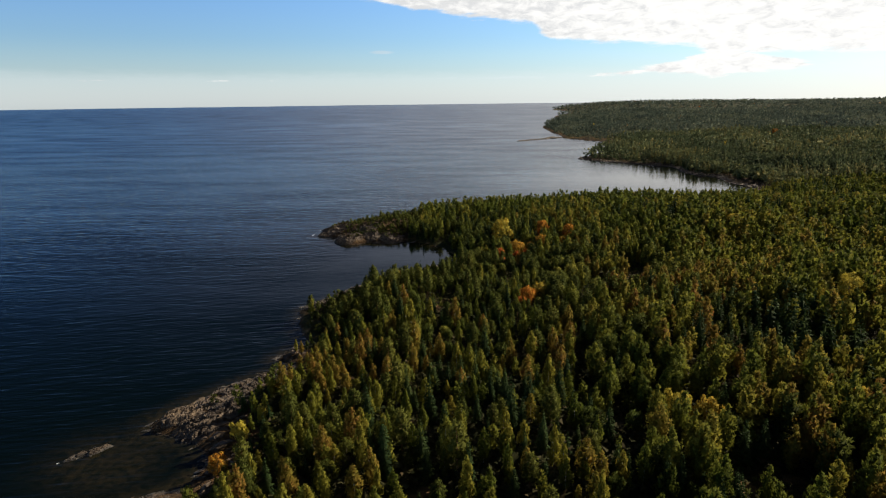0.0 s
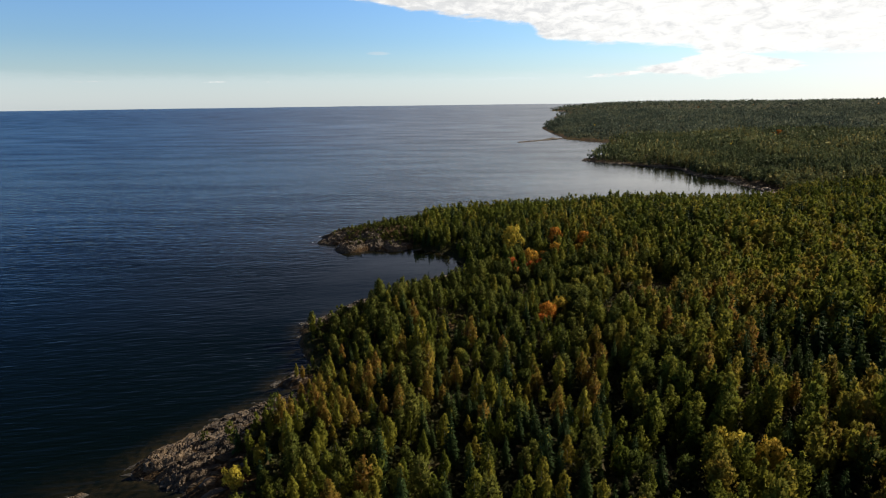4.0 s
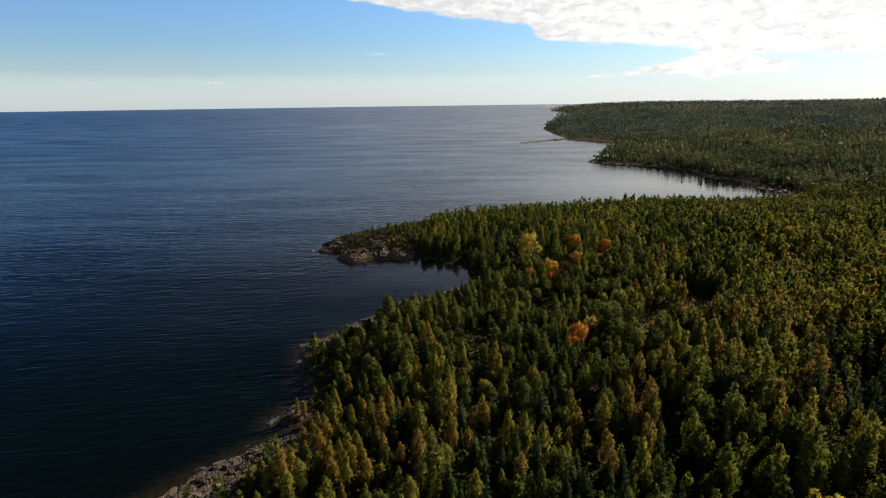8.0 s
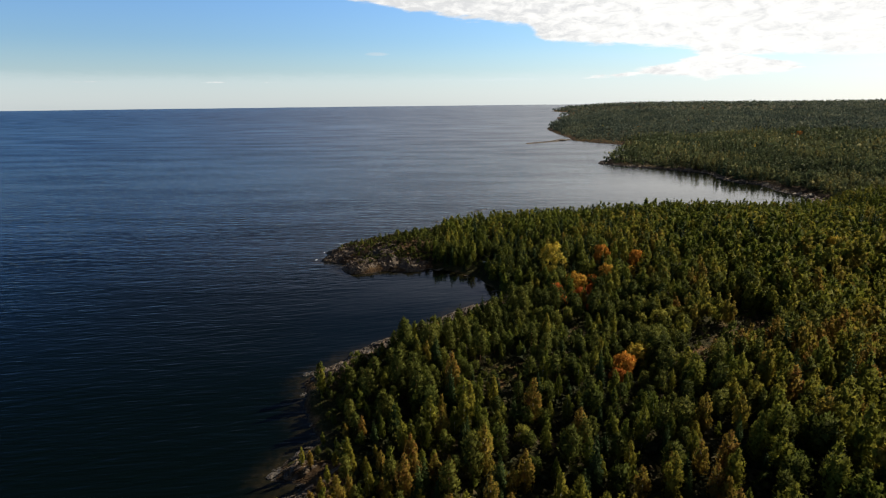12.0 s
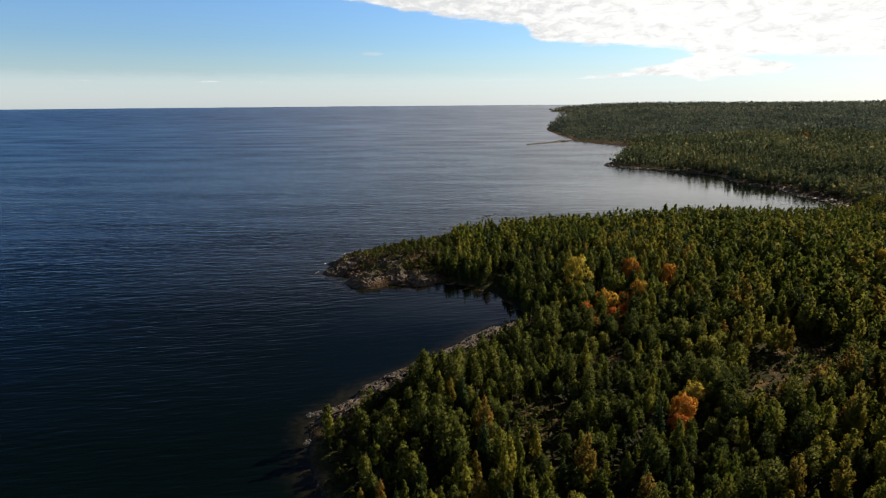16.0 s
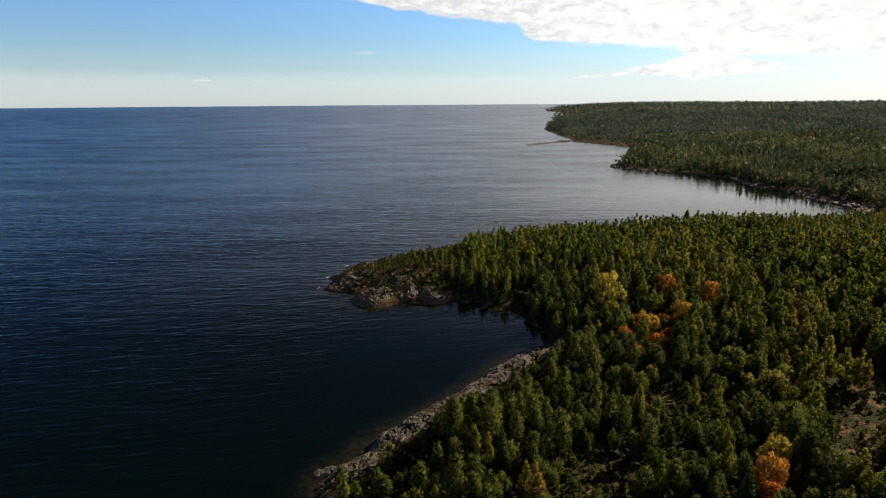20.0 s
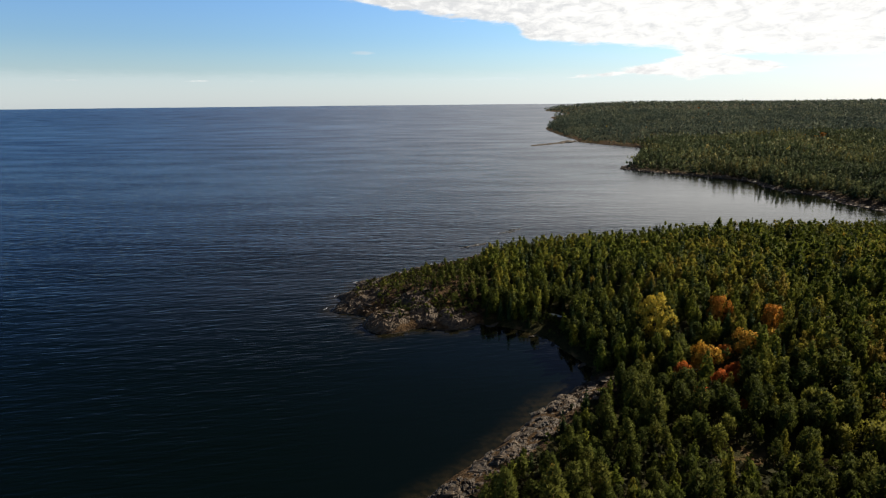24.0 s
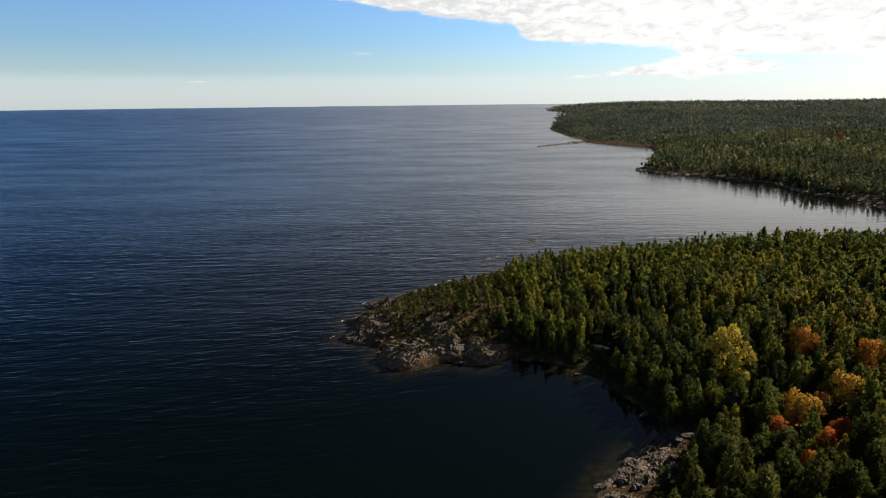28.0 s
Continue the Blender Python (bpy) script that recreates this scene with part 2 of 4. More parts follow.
def water_material():
    m, w, out = material("lake_water")
    pos = w.add("NewGeometry").outputs["Position"]
    shoal = w.add("Attribute", attribute_name="shoal").outputs["Fac"]
    calm = w.add("Attribute", attribute_name="calm").outputs["Fac"]
    gusts = w.noise(w.scaled(pos, 0.006, 0.022, 1, 0.1), 1.0, 6.0, 0.62)
    swell = w.noise(w.scaled(w.scaled(pos, 1, 1, 1, -0.25), 0.085, 0.4, 1), 1.0, 1.5, 0.45, 0.5)
    swell2 = w.noise(w.scaled(w.scaled(pos, 1, 1, 1, -0.1), 0.16, 0.95, 1), 1.0, 1.5, 0.45, 0.4)
    chop = w.noise(w.scaled(pos, 0.6, 1.5, 1, -0.2), 1.0, 3.0, 0.6)
    long = w.noise(w.scaled(w.scaled(pos, 1, 1, 1, 0.05), 0.03, 0.21, 1), 1.0, 2.0, 0.5, 0.6)
    reach = w.add("VectorMath", {0: pos, 1: (-20.0, 70.0, 0.0)}, operation="DISTANCE").outputs["Value"]
    h = w.math("ADD", w.math("ADD", swell, w.math("MULTIPLY", long, w.math("ADD", 0.35, w.math("MULTIPLY", w.step(reach, 120, 300), 1.1)))), w.math("ADD", w.math("MULTIPLY", swell2, 0.6), w.math("MULTIPLY", chop, 0.15)))
    amp = w.math("MULTIPLY", w.math("ADD", 0.45, gusts), w.math("MULTIPLY", calm, w.math("SUBTRACT", 1.0, w.math("MULTIPLY", w.step(reach, 300, 1500), 1.0))))
    amp = w.math("MULTIPLY", amp, w.math("ADD", 1.0, w.math("MULTIPLY", w.step(reach, 130, 330), 0.3)))
    h = w.math("MULTIPLY", h, amp)
    bump = w.add("Bump", {"Height": h, "Strength": 1.0, "Distance": 0.17})
    stones = w.noise(pos, 0.6, 5.0)
    bed = w.ramp(stones, [(0.35, (0.007, 0.008, 0.004)), (0.65, (0.03, 0.023, 0.011))])
    col = w.mix(shoal, (0.001, 0.003, 0.0021, 1), bed)
    # the open lake is rougher than the lee of the shore
    rough = w.math("MULTIPLY", w.math("ADD", 0.12, w.math("MULTIPLY", w.step(reach, 120, 900), 0.08)), calm)
    still = w.math("SUBTRACT", 1.0, w.math("MULTIPLY", w.math("SUBTRACT", 1.0, calm), w.math("ADD", 0.4, w.math("MULTIPLY", w.step(reach, 300, 420), 0.6))))
    lively = w.math("MULTIPLY", still, w.math("ADD", 0.8, w.math("MULTIPLY", w.step(gusts, 0.36, 0.66), 0.45)))
    lively = w.math("MULTIPLY", lively, w.math("ADD", 1.0, w.math("MULTIPLY", w.step(reach, 300, 1300), 0.42)))
    # wind waves lean: their steep faces look south
    lean = w.add("VectorMath", {0: (0.012, -0.066, 0.0), 1: w.add("CombineXYZ", {0: lively, 1: lively, 2: 0.0}).outputs[0]}, operation="MULTIPLY").outputs[0]
    nor = w.add("VectorMath", {0: w.add("VectorMath", {0: bump.outputs[0], 1: lean}, operation="ADD").outputs[0]}, operation="NORMALIZE").outputs[0]
    p = w.add("BsdfPrincipled", {"Base Color": col, "Roughness": rough, "IOR": 1.333})
    w.tree.links.new(nor, p.inputs["Normal"])
    w.tree.links.new(p.outputs[0], out)
    return m


WATER = water_material()


# ---------------------------------------------------------------- plan of the shore
# Corner points of the waterline, from south to north, in metres.
SOUTH_SHORE = [(-80, -1500), (-90, -300), (-72, -60), (-60, 40), (-56, 82), (-60, 88), (-50, 94), (-49, 102), (-55, 109), (-66, 112), (-68, 118),
               (-63, 124), (-57, 132.5), (-50, 141), (-43, 145), (-44, 147), (-49, 148.5), (-47.5, 155), (-43, 160), (-46, 168), (-49, 175), (-51.5, 189),
               (-45, 197), (-43, 201.5), (-36, 209), (-27.5, 217.5), (-21.5, 225), (-12.5, 237), (-3.5, 246), (3, 250.5), (4, 257), (0, 268), (-3.5, 276)]
HEADLAND = [(-9, 283), (-15.5, 287), (-23, 290), (-31, 285), (-35, 284.5), (-41, 288), (-48, 284), (-53.5, 283), (-57.5, 286), (-60, 292),
            (-58, 298), (-65, 300.5), (-71, 302.5), (-72.5, 305), (-69, 313), (-72.5, 318), (-66, 327), (-68, 334), (-60, 339.5), (-55, 343),
            (-45.5, 351.5), (-37, 358), (-25, 365), (-17, 375), (-4, 386), (30, 396), (60, 401), (100, 408), (140, 413), (180, 418), (215, 426), (232, 436)]
FAR_SHORE = [(240, 446), (245, 470), (240, 492), (247, 530), (232, 546), (233, 580), (238, 608), (218, 638), (185, 672), (160, 709), (166, 724),
             (187, 750), (226, 850), (279, 926), (270, 986), (243, 1040), (212, 1125), (227, 1185), (230, 1330), (249, 1570), (262, 1640), (385, 2080),
             (440, 2440), (600, 2860), (550, 3200), (745, 3740), (1300, 4500), (3300, 3300), (4700, 800), (4600, -1500)]
SHORE = np.array(SOUTH_SHORE + HEADLAND + FAR_SHORE, float)
HUB = np.array((-20.0, 70.0))  # middle of the flight


def value_noise(x, y, seed=0):
    """Smooth noise in 0..1 on a grid of unit cells."""
    xi, yi = np.floor(x).astype(np.int64), np.floor(y).astype(np.int64)
    fx, fy = x - xi, y - yi
    fx, fy = fx * fx * (3 - 2 * fx), fy * fy * (3 - 2 * fy)

    def r(a, b):
        k = (a * 374761393 + b * 668265263 + seed * 1442695041) & 0x7FFFFFFF
        k = ((k ^ (k >> 13)) * 1274126177) & 0x7FFFFFFF
        return ((k ^ (k >> 16)) & 0xFFFFF) / 0xFFFFF

    return (r(xi, yi) * (1 - fx) + r(xi + 1, yi) * fx) * (1 - fy) + (r(xi, yi + 1) * (1 - fx) + r(xi + 1, yi + 1) * fx) * fy


def fbm(x, y, octaves=4, seed=0):
    s, a, n = 0, 0.5, 0
    for i in range(octaves):
        s = s + a * value_noise(x * 2 ** i + 17.3 * i, y * 2 ** i - 9.1 * i, seed + i)
        n, a = n + a, a / 2
    return s / n


def inland(x, y):
    """Metres from the waterline: positive on land, negative over water."""
    x, y = np.asarray(x, float), np.asarray(y, float)
    best, inside = np.full(x.shape, 1e18), np.zeros(x.shape, bool)
    a, b = SHORE, np.roll(SHORE, -1, 0)
    for (ax, ay), (bx, by) in zip(a, b):
        dx, dy = bx - ax, by - ay
        t = np.clip(((x - ax) * dx + (y - ay) * dy) / (dx * dx + dy * dy), 0, 1)
        best = np.minimum(best, (x - ax - t * dx) ** 2 + (y - ay - t * dy) ** 2)
        if dy:
            inside ^= ((ay > y) != (by > y)) & (x < ax + (y - ay) / dy * dx)
    return np.where(inside, 1, -1) * np.sqrt(best)


def rim(r):
    """The lake and the land rise a little towards the far rim, as the plain is far wider than the sheet."""
    r = np.maximum(r, 1.0)
    far = r + 2.84e-7 * np.maximum(r - 1500, 0) ** 3
    return 69 * (1 - r / far), r / far


def bump_at(x, y, cx, cy, r):
    return np.exp(-((x - cx) ** 2 + (y - cy) ** 2) / r ** 2)


def ground_height(x, y):
    x, y = np.asarray(x, float), np.asarray(y, float)
    s = inland(x, y)
    near = np.hypot(x - HUB[0], y - HUB[1]) < 700
    s = s + np.where(near, (fbm(x / 6, y / 6, 3, 3) - 0.5) * 2.4, 0)
    lift, share = rim(np.hypot(x - HUB[0], y - HUB[1]))
    up = np.maximum(s, 0)
    land = 1.5 * (1 - np.exp(-up / 3.0)) + 0.03 * np.minimum(up, 120)
    land += np.clip(up - 6, 0, 30) / 30 * (fbm(x / 45, y / 45, 3, 5) - 0.35) * 9
    land += 3.6 * bump_at(x, y, -38, 308, 16) + 1.0 * bump_at(x, y, -62, 314, 9) * (s > 0) + 1.2 * bump_at(x, y, -50, 292, 7)
    land += 3.0 * bump_at(x, y, -20, 200, 22)
    # ribs of rock across the headland
    rib = np.abs(value_noise((x * 0.75 + y * 0.66) / 5.5, (y * 0.75 - x * 0.66) / 16, 14) - 0.5) * 2
    land += 1.9 * (0.5 - rib) * np.clip(1.2 * bump_at(x, y, -50, 306, 22), 0, 1) * np.clip(up / 3, 0, 1)
    # slabs and steps of bare rock on the shore
    cell = np.floor(value_noise(x / 3.1 + y / 9, y / 4.3 - x / 11, 11) * 5) / 5 + 0.35 * np.floor(value_noise(x / 1.3, y / 1.7, 12) * 3) / 3
    land += np.clip(up, 0, 3) / 3 * np.clip((20 - up) / 12, 0, 1) * (cell - 0.5) * 1.0
    deep = np.maximum(-s, 0)
    bed = -np.minimum(0.16 * deep, 9) - 0.15
    land += np.clip((y - 520) / 1600, 0, 1) * np.clip(up / 300, 0, 1) * (6 + 24 * fbm(x / 500, y / 500, 3, 8))
    return lift + share * np.where(s > 0, land, bed), s


def bare_share(x, y, s):
    """How much bare rock shows: on the shore, on the headland and in a few clearings."""
    x, y = np.asarray(x, float), np.asarray(y, float)
    wide = 6 + 6 * fbm(x / 25, y / 25, 2, 21) + 6 * bump_at(x, y, -55, 125, 22) + 4 * bump_at(x, y, -30, 215, 32)
    wide = np.where((y > 252) & (y < 300) & (x > -22), 1.5, wide)
    wide = np.where((y > 152) & (y < 186), 3.0, wide)
    b = np.clip((wide - s) / 4, 0, 1)
    b = np.maximum(b, np.clip(1.25 * bump_at(x, y, -55, 303, 17), 0, 1))
    b = np.maximum(b, 0.62 * np.clip(1.3 * bump_at(x, y, -36, 312, 20), 0, 1))
    return np.maximum(b, opening(x, y) * 0.34)


def opening(x, y):
    """Clearings in the forest."""
    o = 0
    for cx, cy, r in ((64, 205, 9), (76, 218, 8), (20, 213, 5), (-2, 181, 6), (72, 228, 6), (57, 199, 6), (50, 193, 5), (43, 186, 4), (49, 88, 4), (58, 86, 4), (-4, 84, 3.5)):
        o = np.maximum(o, np.clip(1.6 * bump_at(x, y, cx, cy, r), 0, 1))
    return o


def tri_mesh(name, co, tri, smooth=False, normals=None, **attrs):
    me = bpy.data.meshes.new(name)
    co, tri = np.asarray(co, np.float32), np.asarray(tri, np.int32)
    if normals is not None:
        # leaves face outwards and shade softly, between their own lie and that of the crown
        g = np.cross(co[tri[:, 1]] - co[tri[:, 0]], co[tri[:, 2]] - co[tri[:, 0]])
        g /= np.maximum(np.linalg.norm(g, axis=1, keepdims=True), 1e-9)
        back = (g * normals[tri[:, 0]]).sum(1) < 0
        tri = np.where(back[:, None], tri[:, ::-1], tri).astype(np.int32)
        g = np.where(back[:, None], -g, g)
        own = np.stack([np.bincount(tri.ravel(), np.repeat(g[:, k], 3), len(co)) for k in range(3)], 1)
        own /= np.maximum(np.linalg.norm(own, axis=1, keepdims=True), 1e-9)
        normals = 0.8 * normals + 0.2 * own
        normals /= np.maximum(np.linalg.norm(normals, axis=1, keepdims=True), 1e-9)
        smooth = True
    me.vertices.add(len(co))
    me.vertices.foreach_set("co", co.ravel())
    me.loops.add(tri.size)
    me.loops.foreach_set("vertex_index", tri.ravel())
    me.polygons.add(len(tri))
    me.polygons.foreach_set("loop_start", np.arange(0, tri.size, 3, dtype=np.int32))
    me.polygons.foreach_set("use_smooth", np.full(len(tri), smooth))
    for key, v in attrs.items():
        me.attributes.new(key, "FLOAT", "POINT").data.foreach_set("value", np.asarray(v, np.float32))
    me.update(calc_edges=True)
    if normals is not None:
        me.normals_split_custom_set_from_vertices(normals.tolist())
    return me


def grid_tris(nx, ny):
    i = (np.arange(ny - 1)[:, None] * nx + np.arange(nx - 1)[None]).ravel()
    return np.concatenate([np.stack([i, i + 1, i + nx + 1], 1), np.stack([i, i + nx + 1, i + nx], 1)])


def spread(lo, hi, step, far_lo, far_hi, grow=1.09):
    """Grid lines, close between lo and hi and wider and wider outwards."""
    mid = list(np.arange(lo, hi + step / 2, step))
    out, d = [mid[-1]], step
    while out[-1] < far_hi:
        d = min(d * grow, 120)
        out.append(out[-1] + d)
    back, d = [mid[0]], step
    while back[-1] > far_lo:
        d = min(d * grow, 120)
        back.append(back[-1] - d)
    return np.array(back[:0:-1] + mid + out[1:])


def part(name, me, mat, parent, label=""):
    ob = new(name, me)
    if mat and not me.materials:
        me.materials.append(mat)
    ob.parent = parent
    return tagged(ob, label)


gx, gy = spread(-80, 20, 1.15, -700, 4600), spread(80, 392, 1.15, -1300, 4600)
X, Y = [a.ravel() for a in np.meshgrid(gx, gy)]
Z, S = ground_height(X, Y)
ground = new("ground", tri_mesh("ground", np.stack([X, Y, Z], 1), grid_tris(len(gx), len(gy)), True, bare=bare_share(X, Y, S)))
ground.data.materials.append(GROUND)
tagged(ground, "rocky forest ground with moss, heather and bare granite shore", "ground", kind="structure")


def make_water():
    xs, ys = spread(-90, 40, 2.5, -4700, 4800), spread(70, 440, 2.5, -1500, 4850)
    wx, wy = [a.ravel() for a in np.meshgrid(xs, ys)]
    r = np.hypot(wx - HUB[0], wy - HUB[1])
    s = inland(wx, wy)
    s2 = s + (fbm(wx / 5, wy / 5, 3, 31) - 0.5) * 4
    shoal = np.clip(1 + s2 / 7, 0, 1) ** 1.5
    reef = 0.5 * np.clip(bump_at(wx, wy, -74, 104, 9) + bump_at(wx, wy, -66, 100, 8), 0, 1)
    shoal = np.maximum(shoal, reef)
    lee = np.clip(1.3 * bump_at(wx, wy, -24, 254, 34) + 0.85 * bump_at(wx, wy, -42, 226, 26) + 0.4 * bump_at(wx, wy, -62, 190, 22) + bump_at(wx, wy, 185, 510, 110), 0, 1)
    calm = 1 - 0.82 * lee
    z = rim(r)[0]
    t = grid_tris(len(xs), len(ys))
    keep = (r[t].max(1) < 4880) & (s[t].min(1) < 25)
    used, idx = np.unique(t[keep], return_inverse=True)
    me = tri_mesh("water", np.stack([wx, wy, z], 1)[used], idx.reshape(-1, 3), True, shoal=shoal[used], calm=calm[used])
    me.materials.append(WATER)
    tagged(new("water", me), "dark blue lake water with fine wind ripples", "water", kind="structure")


make_water()


# ---------------------------------------------------------------- trees
rng = np.random.default_rng(7)


def merge(pieces):
    """Joins (points, triangles) pieces."""
    co, tri, n = [], [], 0
    for c, t in pieces:
        co.append(c)
        tri.append(t + n)
        n += len(c)
    return np.concatenate(co), np.concatenate(tri)


def stem(path, radii, sides=6):
    """A tapered tube along a path of points."""
    path = np.array(path, float)
    a = np.linspace(0, 2 * np.pi, sides, endpoint=False)
    ring = np.stack([np.cos(a), np.sin(a), 0 * a], 1)
    along = np.gradient(path, axis=0)
    co = []
    for p, d, r in zip(path, along, radii):
        d = d / np.linalg.norm(d)
        u = np.cross(d, (0.3, 0.9, 0.1))
        u /= np.linalg.norm(u)
        v = np.cross(d, u)
        co.append(p + r * (ring[:, :1] * u + ring[:, 1:2] * v))
    co = np.concatenate(co)
    tri = []
    for k in range(len(path) - 1):
        for j in range(sides):
            p, q = k * sides + j, k * sides + (j + 1) % sides
            tri += [(p, q, q + sides), (p, q + sides, p + sides)]
    return co, np.array(tri)


def flakes(at, out, size, ratio, face):
    """Leaf sprays or needle tufts: one triangle each, at the points at, pointing along out."""
    out = out / np.maximum(np.linalg.norm(out, axis=1, keepdims=True), 1e-6)
    side = np.cross(out, face)
    side /= np.maximum(np.linalg.norm(side, axis=1, keepdims=True), 1e-6)
    s = size[:, None]
    co = np.stack([at - out * s * 0.42 + side * s * ratio * 0.5, at - out * s * 0.36 - side * s * ratio * 0.5, at + out * s * 0.58], 1).reshape(-1, 3)
    return co, np.arange(len(co)).reshape(-1, 3)


OCTA = np.array([(1, 0, 0), (-1, 0, 0), (0, 1, 0), (0, -1, 0), (0, 0, 1), (0, 0, -1)], float)
OCTA_TRI = np.array([(0, 2, 4), (2, 1, 4), (1, 3, 4), (3, 0, 4), (2, 0, 5), (1, 2, 5), (3, 1, 5), (0, 3, 5)])


def spruce(h, wide, whorls, leaves, size):
    """A spruce: sprays on whorls of drooping boughs that shorten towards a pointed top, round a shaded cone."""
    arms = 7
    phase, lengths = rng.uniform(0, 6.28, whorls), rng.uniform(0.7, 1.2, (whorls, arms))
    u = 1 - np.sqrt(rng.uniform(0.0004, 1, leaves))
    k = np.minimum((u * whorls).astype(int), whorls - 1)
    j = rng.integers(arms, size=leaves)
    a = phase[k] + 6.283 * j / arms + rng.normal(size=leaves) * 0.2
    full = wide * (1 - u) ** 0.85 * lengths[k, j] + 0.06
    g = rng.uniform(0.25, 1.0, leaves) ** 0.6
    z = h * (0.06 + 0.94 * (k + 0.5 + rng.normal(size=leaves) * 0.12) / whorls)
    z = np.where(u > 0.86, h * (0.06 + 0.94 * u), z) - full * g * 0.38
    radial = np.stack([np.cos(a), np.sin(a), 0 * a], 1)
    at = radial * (full * g)[:, None] + np.stack([0 * z, 0 * z, np.clip(z, 0.2, h)], 1)
    out = radial + np.array((0, 0, -0.35)) + rng.normal(size=(leaves, 3)) * 0.4
    nor = radial + np.array((0, 0, 0.55))
    nor /= np.linalg.norm(nor, axis=1, keepdims=True)
    co, tri = flakes(at, out, size * rng.uniform(0.6, 1.3, leaves) * (0.55 + 0.6 * (1 - u)), 0.6, nor + rng.normal(size=(leaves, 3)) * 0.3)
    ring = np.linspace(0, 6.2832, 7, endpoint=False)
    body = np.concatenate([np.stack([0.45 * wide * np.cos(ring), 0.45 * wide * np.sin(ring), 0 * ring + 0.06 * h], 1), [(0, 0, 0.78 * h)]])
    i = np.arange(7)
    return (np.concatenate([co, body]), np.concatenate([tri, np.stack([i, (i + 1) % 7, 0 * i + 7], 1) + len(co)]),
            np.concatenate([np.repeat(nor, 3, 0), crown_normals(body, h, wide)]))


def lobed(h, base, wide, count, leaves, size, shape, stretch=1.3, tuft=0.4, ratio=0.8, core=0.62, spread_out=0.55, lobe=1.0):
    """A leafy crown of rounded lobes with leaf sprays all over them and a shaded heart in each; also gives the directions that it faces."""
    f = (np.arange(count) + rng.uniform(0.1, 0.9, count)) / count
    around = wide * shape(f)
    a = 2.4 * np.arange(count) + rng.uniform(-0.7, 0.7, count)
    r = np.maximum(around * rng.uniform(0.5, 0.72, count) * lobe, 0.12 * wide)
    off = np.maximum(around - r * 0.8, 0) * rng.uniform(0.6, 1.25, count) * spread_out * 1.7
    z = h * (base + (1 - base) * f)
    z = np.clip(z, h * base + 0.5 * r, h - r * stretch * 0.8)
    c = np.stack([np.cos(a) * off, np.sin(a) * off, z], 1)
    r_top = wide * rng.uniform(0.24, 0.34)
    c = np.concatenate([c, [(0, 0, h - r_top * stretch)]])
    r = np.append(r, r_top)
    k = rng.choice(len(c), leaves, p=r ** 2 / (r ** 2).sum())
    axis = c[k] * (1, 1, 0)
    axis /= np.maximum(np.linalg.norm(axis, axis=1, keepdims=True), 0.3)
    d = rng.normal(size=(leaves, 3)) + 0.45 * axis + (0, 0, 0.45)
    d /= np.linalg.norm(d, axis=1, keepdims=True)
    squash = np.array((1, 1, stretch))
    at = c[k] + d * r[k][:, None] * squash * rng.uniform(0.74, 1.1, (leaves, 1))
    lobe_n = d / squash
    whole = crown_normals(at, h, wide)
    nor = 0.6 * lobe_n / np.linalg.norm(lobe_n, axis=1, keepdims=True) + 0.4 * whole
    nor /= np.linalg.norm(nor, axis=1, keepdims=True)
    face = nor + rng.normal(size=(leaves, 3)) * 0.35
    out = np.cross(face, np.cross(rng.normal(size=(leaves, 3)) * 0.7 + np.array((0, 0, 0.5)), face))
    out = out / np.maximum(np.linalg.norm(out, axis=1, keepdims=True), 1e-6) * (1 - tuft) + (d + (0, 0, 0.35)) * tuft
    co, tri = flakes(at, out, size * rng.uniform(0.6, 1.4, leaves), ratio, face)
    hearts = [((OCTA * rng.uniform(0.85, 1.1, (6, 1))) * rr * core * squash + cc, OCTA_TRI) for cc, rr in zip(c, r)]
    heart, heart_tri = merge(hearts)
    return np.concatenate([co, heart]), np.concatenate([tri, heart_tri + len(co)]), np.concatenate([np.repeat(nor, 3, 0), crown_normals(heart, h, wide)])


def crown_normals(co, h, wide):
    """Outward directions of an upright egg that stands for the whole crown."""
    n = co * (1, 1, 0) + (co - (0, 0, 0.4 * h)) * (0, 0, (2 * wide / h) ** 1.3) + np.array((0, 0, 0.2))
    return n / np.maximum(np.linalg.norm(n, axis=1, keepdims=True), 1e-6)


def birch_shape(f):
    return np.sin(np.pi * (0.22 + 0.75 * f)) ** 1.1


def round_shape(f):
    return np.sin(np.pi * (0.22 + 0.66 * f)) ** 0.6


def pine_shape(f):
    return np.sin(np.pi * (0.28 + 0.63 * f)) ** 0.8


